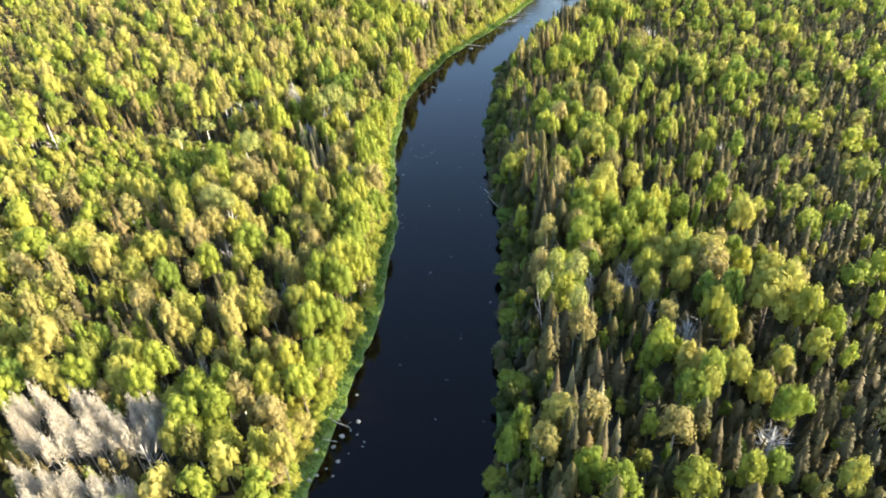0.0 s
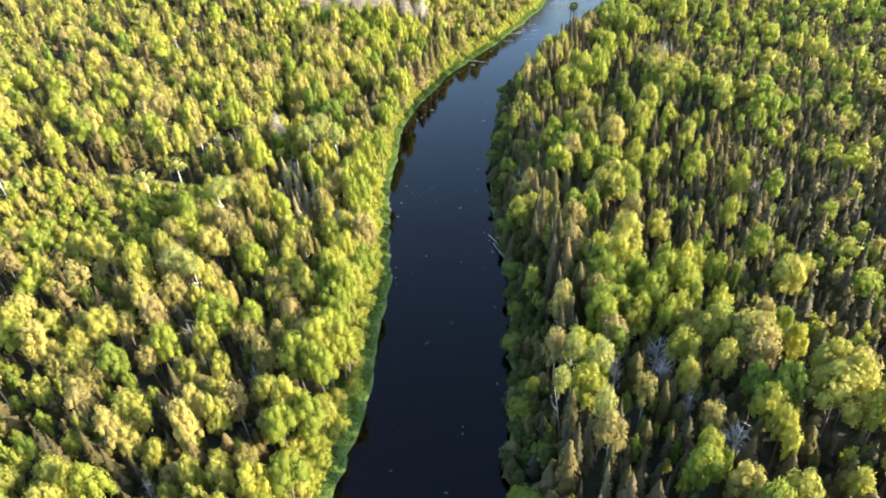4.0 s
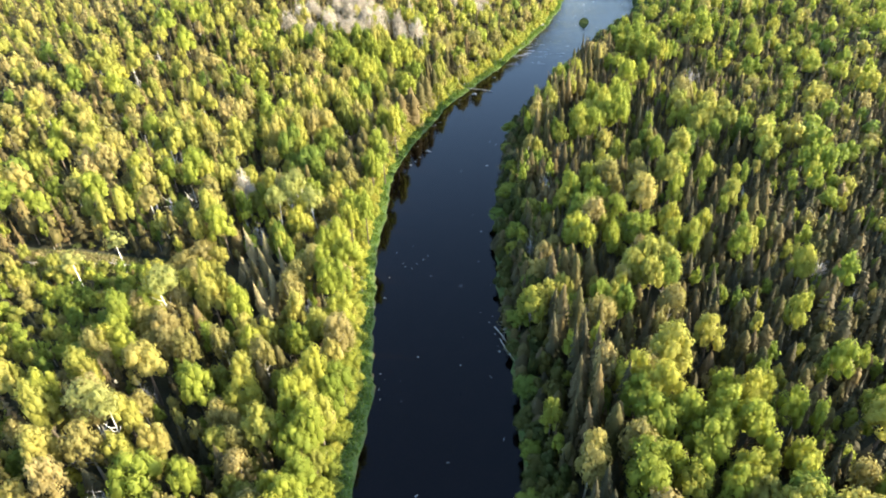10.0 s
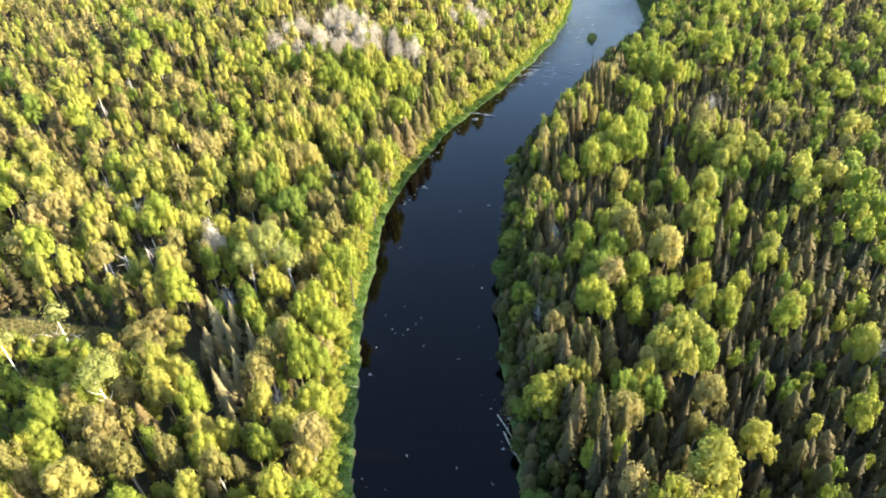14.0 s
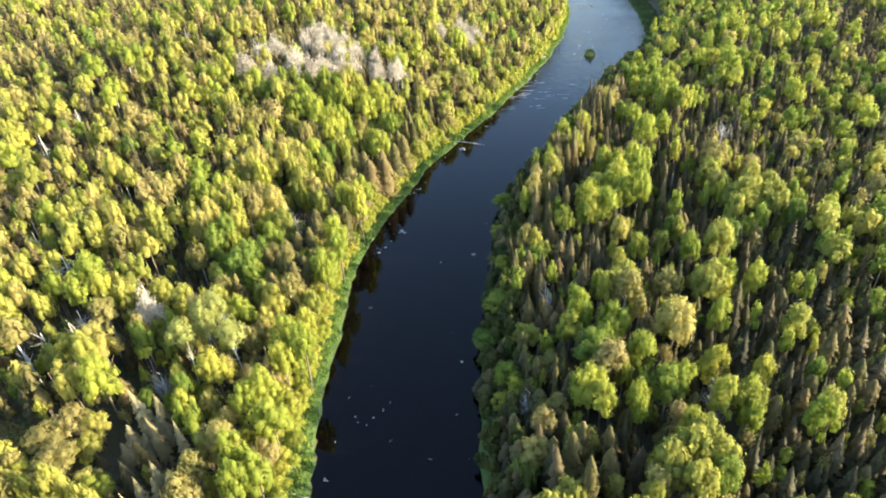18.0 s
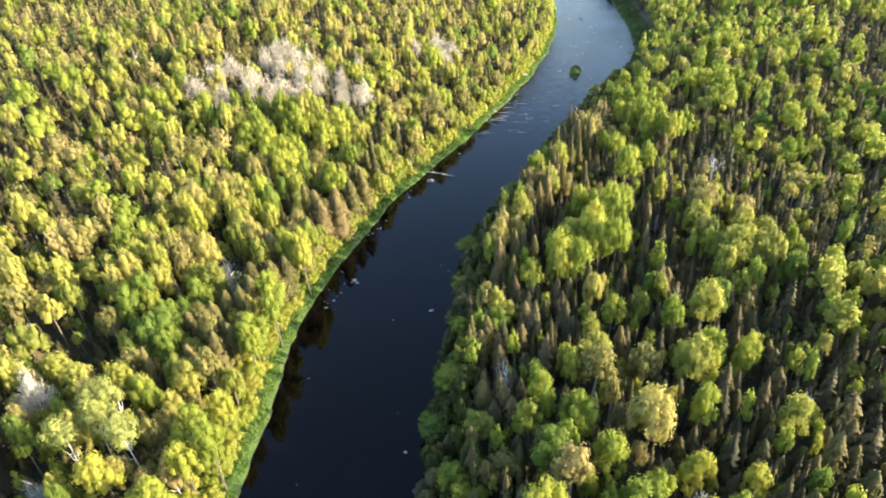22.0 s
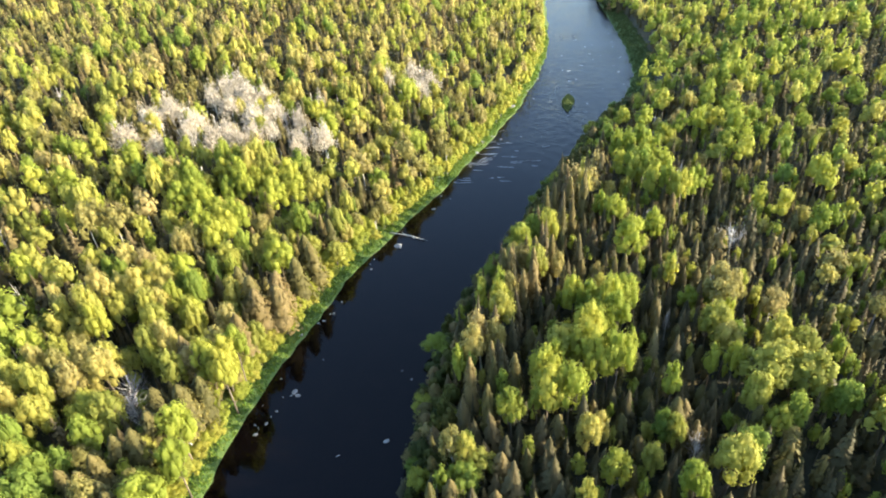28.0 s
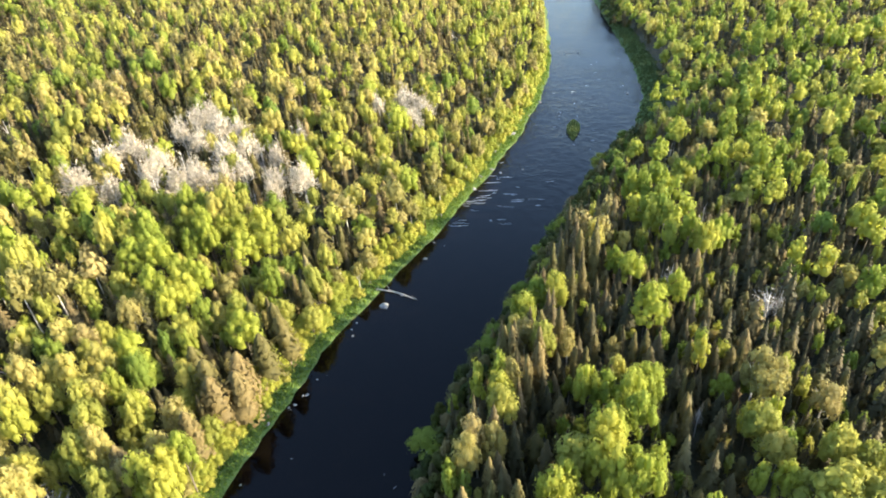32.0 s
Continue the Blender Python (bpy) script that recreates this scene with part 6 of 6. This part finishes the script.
log((-33.1, 96.3, 0.75), (-28.6, 96.9, 0.2), 0.12, 2)
log((-40.5, 138.4, 0.9), (-35.0, 138.1, 0.15), 0.13, 2)
log((-42.0, 239.4, 1.1), (-37.8, 239.7, 0.4), 0.25, 2)
log((-27.9, 255.5, 0.15), (-21.8, 253.1, 0.12), 0.14, 5)
log((-33.0, 256.2, 0.4), (-27.0, 255.0, 0.25), 0.16, 3)
log((-18.5, 304.9, 0.1), (-12.8, 305.0, 0.1), 0.16, 2)
log((-21.5, 296.5, 0.35), (-16.0, 299.3, 0.15), 0.18, 3)
log((-32.0, 58.3, 0.5), (-27.0, 57.8, 0.1), 0.12, 4)
log((-12.2, 134.6, 0.25), (-9.0, 129.0, 0.3), 0.10, 6)
log((-11.0, 131.5, 0.25), (-8.0, 126.0, 0.35), 0.09, 5)
log((-31.0, 62.5, 0.6), (-25.8, 60.5, 0.1), 0.08, 5)


def tufts(points, size, lean=0.35, slim=0.22):
    """Upright blades of grass."""
    n = len(points)
    return leaves(points, np.stack([rng.normal(0, 1, n), rng.normal(0, 1, n), np.full(n, 0.5)], 1), size, aim=np.array((0, 0, 1.0)) + rng.normal(0, lean, (n, 3)), slim=slim)


# grass on the west bank, and the low meadow on the far east bank
n = 26000
y = rng.uniform(40, 440, n)
reach = np.abs(rng.normal(0, 2.6, n)) + 0.15
x = west(y) - reach
v = tufts(np.stack([x, y, height(x, y) + 0.12], 1), 0.42, slim=0.5)
tagged(new("bank_grass", mesh_from("grass", v, tris(v), GRASS, np.repeat(rng.uniform(0, 1, n), 3))), "long green grass on the west river bank", "grass", kind="stuff")
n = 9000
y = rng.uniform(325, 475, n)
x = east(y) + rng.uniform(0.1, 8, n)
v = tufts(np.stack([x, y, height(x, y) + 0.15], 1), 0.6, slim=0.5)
tagged(new("meadow_grass", mesh_from("grass", v, tris(v), SHADE_GRASS, np.repeat(rng.uniform(0, 1, n), 3))), "dark green grass on the east bank, shade put into its colour", "grass", kind="stuff")

# the open strip of pale grass on the hillside, with weathered stems lying in it
STRAW = leaf_material("pale_meadow_grass", [(0.0, (0.13, 0.14, 0.042)), (0.5, (0.21, 0.19, 0.075)), (1.0, (0.28, 0.235, 0.115))], 0.4)
n = 7000
u, w = rng.uniform(0, 6.283, n), np.sqrt(rng.uniform(0, 1.15, n))
x = MEADOW[0] + MEADOW[2] * np.cos(u) * w
y = MEADOW[1] + MEADOW[3] * np.sin(u) * w + 0.18 * (x - MEADOW[0])
v = tufts(np.stack([x, y, height(x, y) + 0.15], 1), 0.5, 0.6, slim=0.6)
tagged(new("hillside_grass", mesh_from("grass", v, tris(v), STRAW, np.repeat(rng.uniform(0, 1, n), 3))), "pale straw-green grass of an open strip on the hillside", "grass", kind="stuff")
for _ in range(9):
    x, y = MEADOW[0] + rng.uniform(-0.8, 0.8) * MEADOW[2], MEADOW[1] + rng.uniform(-0.5, 0.5) * MEADOW[3]
    y += 0.18 * (x - MEADOW[0])
    turn, reach = rng.normal(0.1, 0.25), rng.uniform(2.0, 4.2)
    x2, y2 = x + reach * math.cos(turn), y + reach * math.sin(turn)
    log((x, y, float(height(x, y)) + 0.35), (x2, y2, float(height(x2, y2)) + 0.3), 0.13, 2, "grey weathered stem lying in the hillside grass", "fallen stems of the hillside")

# the small grassy island
isle = new("river_island")
isle.location = (11.8, 339, 0)
tagged(isle, "small leaf-shaped island of green sedge in the river", "island")
iv, it = [], []
for i in range(13):
    for j in range(9):
        u, w = (i / 12 - 0.5) * 2, (j / 8 - 0.5) * 2
        half = 1.9 * (1 - u * u) ** 0.9 * (1.1 + 0.35 * u) + 0.05
        iv.append((w * half + 0.35 * math.sin(u * 2), u * 8.0, 0.45 * (1 - w * w) * (1 - u * u) - 0.12))
for i in range(12):
    for j in range(8):
        k = i * 9 + j
        it.append((k, k + 1, k + 10, k + 9))
mound = new("mound", mesh_from("mound", iv, it, SEDGE, smooth_faces=True))
mound.parent = isle
n = 1500
u, w = rng.uniform(-0.97, 0.97, n), rng.uniform(-0.9, 0.9, n)
half = 1.9 * (1 - u * u) ** 0.9 * (1.1 + 0.35 * u) + 0.05
v = tufts(np.stack([w * half + 0.35 * np.sin(u * 2), u * 8.0, 0.45 * (1 - w * w) * (1 - u * u) + 0.08], 1), 0.5, slim=0.5)
sedge = new("sedge", mesh_from("sedge", v, tris(v), SEDGE, np.repeat(rng.uniform(0, 1, n), 3)))
sedge.parent = isle

# foam of the rapids: thin broken streaks that lie across the current, and flecks drifting on the pool
FOAM = plain_material("river_foam", (0.26, 0.27, 0.29), (0.48, 0.48, 0.48), 3.0, 0.6, 0.2)
streaks = []


def streak(x, y, length, width, turn):
    """A ragged, low ridge of foam."""
    m = 7
    s = np.linspace(-1, 1, m)
    edge = width * (1 - s ** 2) ** 0.6 * rng.uniform(0.5, 1.2, m) + 0.01
    bend = rng.normal(0, 0.12, m).cumsum() * 0.5
    c, q = math.cos(turn), math.sin(turn)
    rows = []
    for side, z in ((-1, 0.006), (0, 0.05), (1, 0.006)):
        px, py = s * length / 2, side * edge + bend
        rows.append(np.stack([x + px * c - py * q, y + px * q + py * c, np.full(m, z)], 1))
    v = np.concatenate(rows)
    f = []
    for a in (0, m):
        for i in range(m - 1):
            f += [(a + i, a + i + 1, a + m + i + 1), (a + i, a + m + i + 1, a + m + i)]
    streaks.append((v, np.array(f)))


for _ in range(34):
    y = rng.normal(296, 9)
    k = rng.beta(1.0, 3.0)
    x = float(west(y)) + 0.8 + k * (float(east(y)) - float(west(y)) - 4)
    streak(x, y, rng.uniform(0.6, 4.5), rng.uniform(0.03, 0.10), rng.normal(0.04, 0.08))
for _ in range(25):
    y = rng.uniform(318, 430)
    x = rng.uniform(float(west(y)) + 3, float(east(y)) - 2)
    streak(x, y, rng.uniform(0.4, 1.4), rng.uniform(0.03, 0.09), rng.normal(0, 0.3))
for _ in range(40):
    y = rng.uniform(48, 215)
    x = rng.uniform(float(west(y)) + 1.0, float(east(y)) - 0.5)
    streak(x, y, rng.uniform(0.15, 0.7), rng.uniform(0.02, 0.06), rng.uniform(0, 3.1))
v, f = joined(streaks)
tagged(new("river_foam", mesh_from("foam", v, f, FOAM)), "pale flecks and streaks of foam on the river", "foam", kind="stuff")
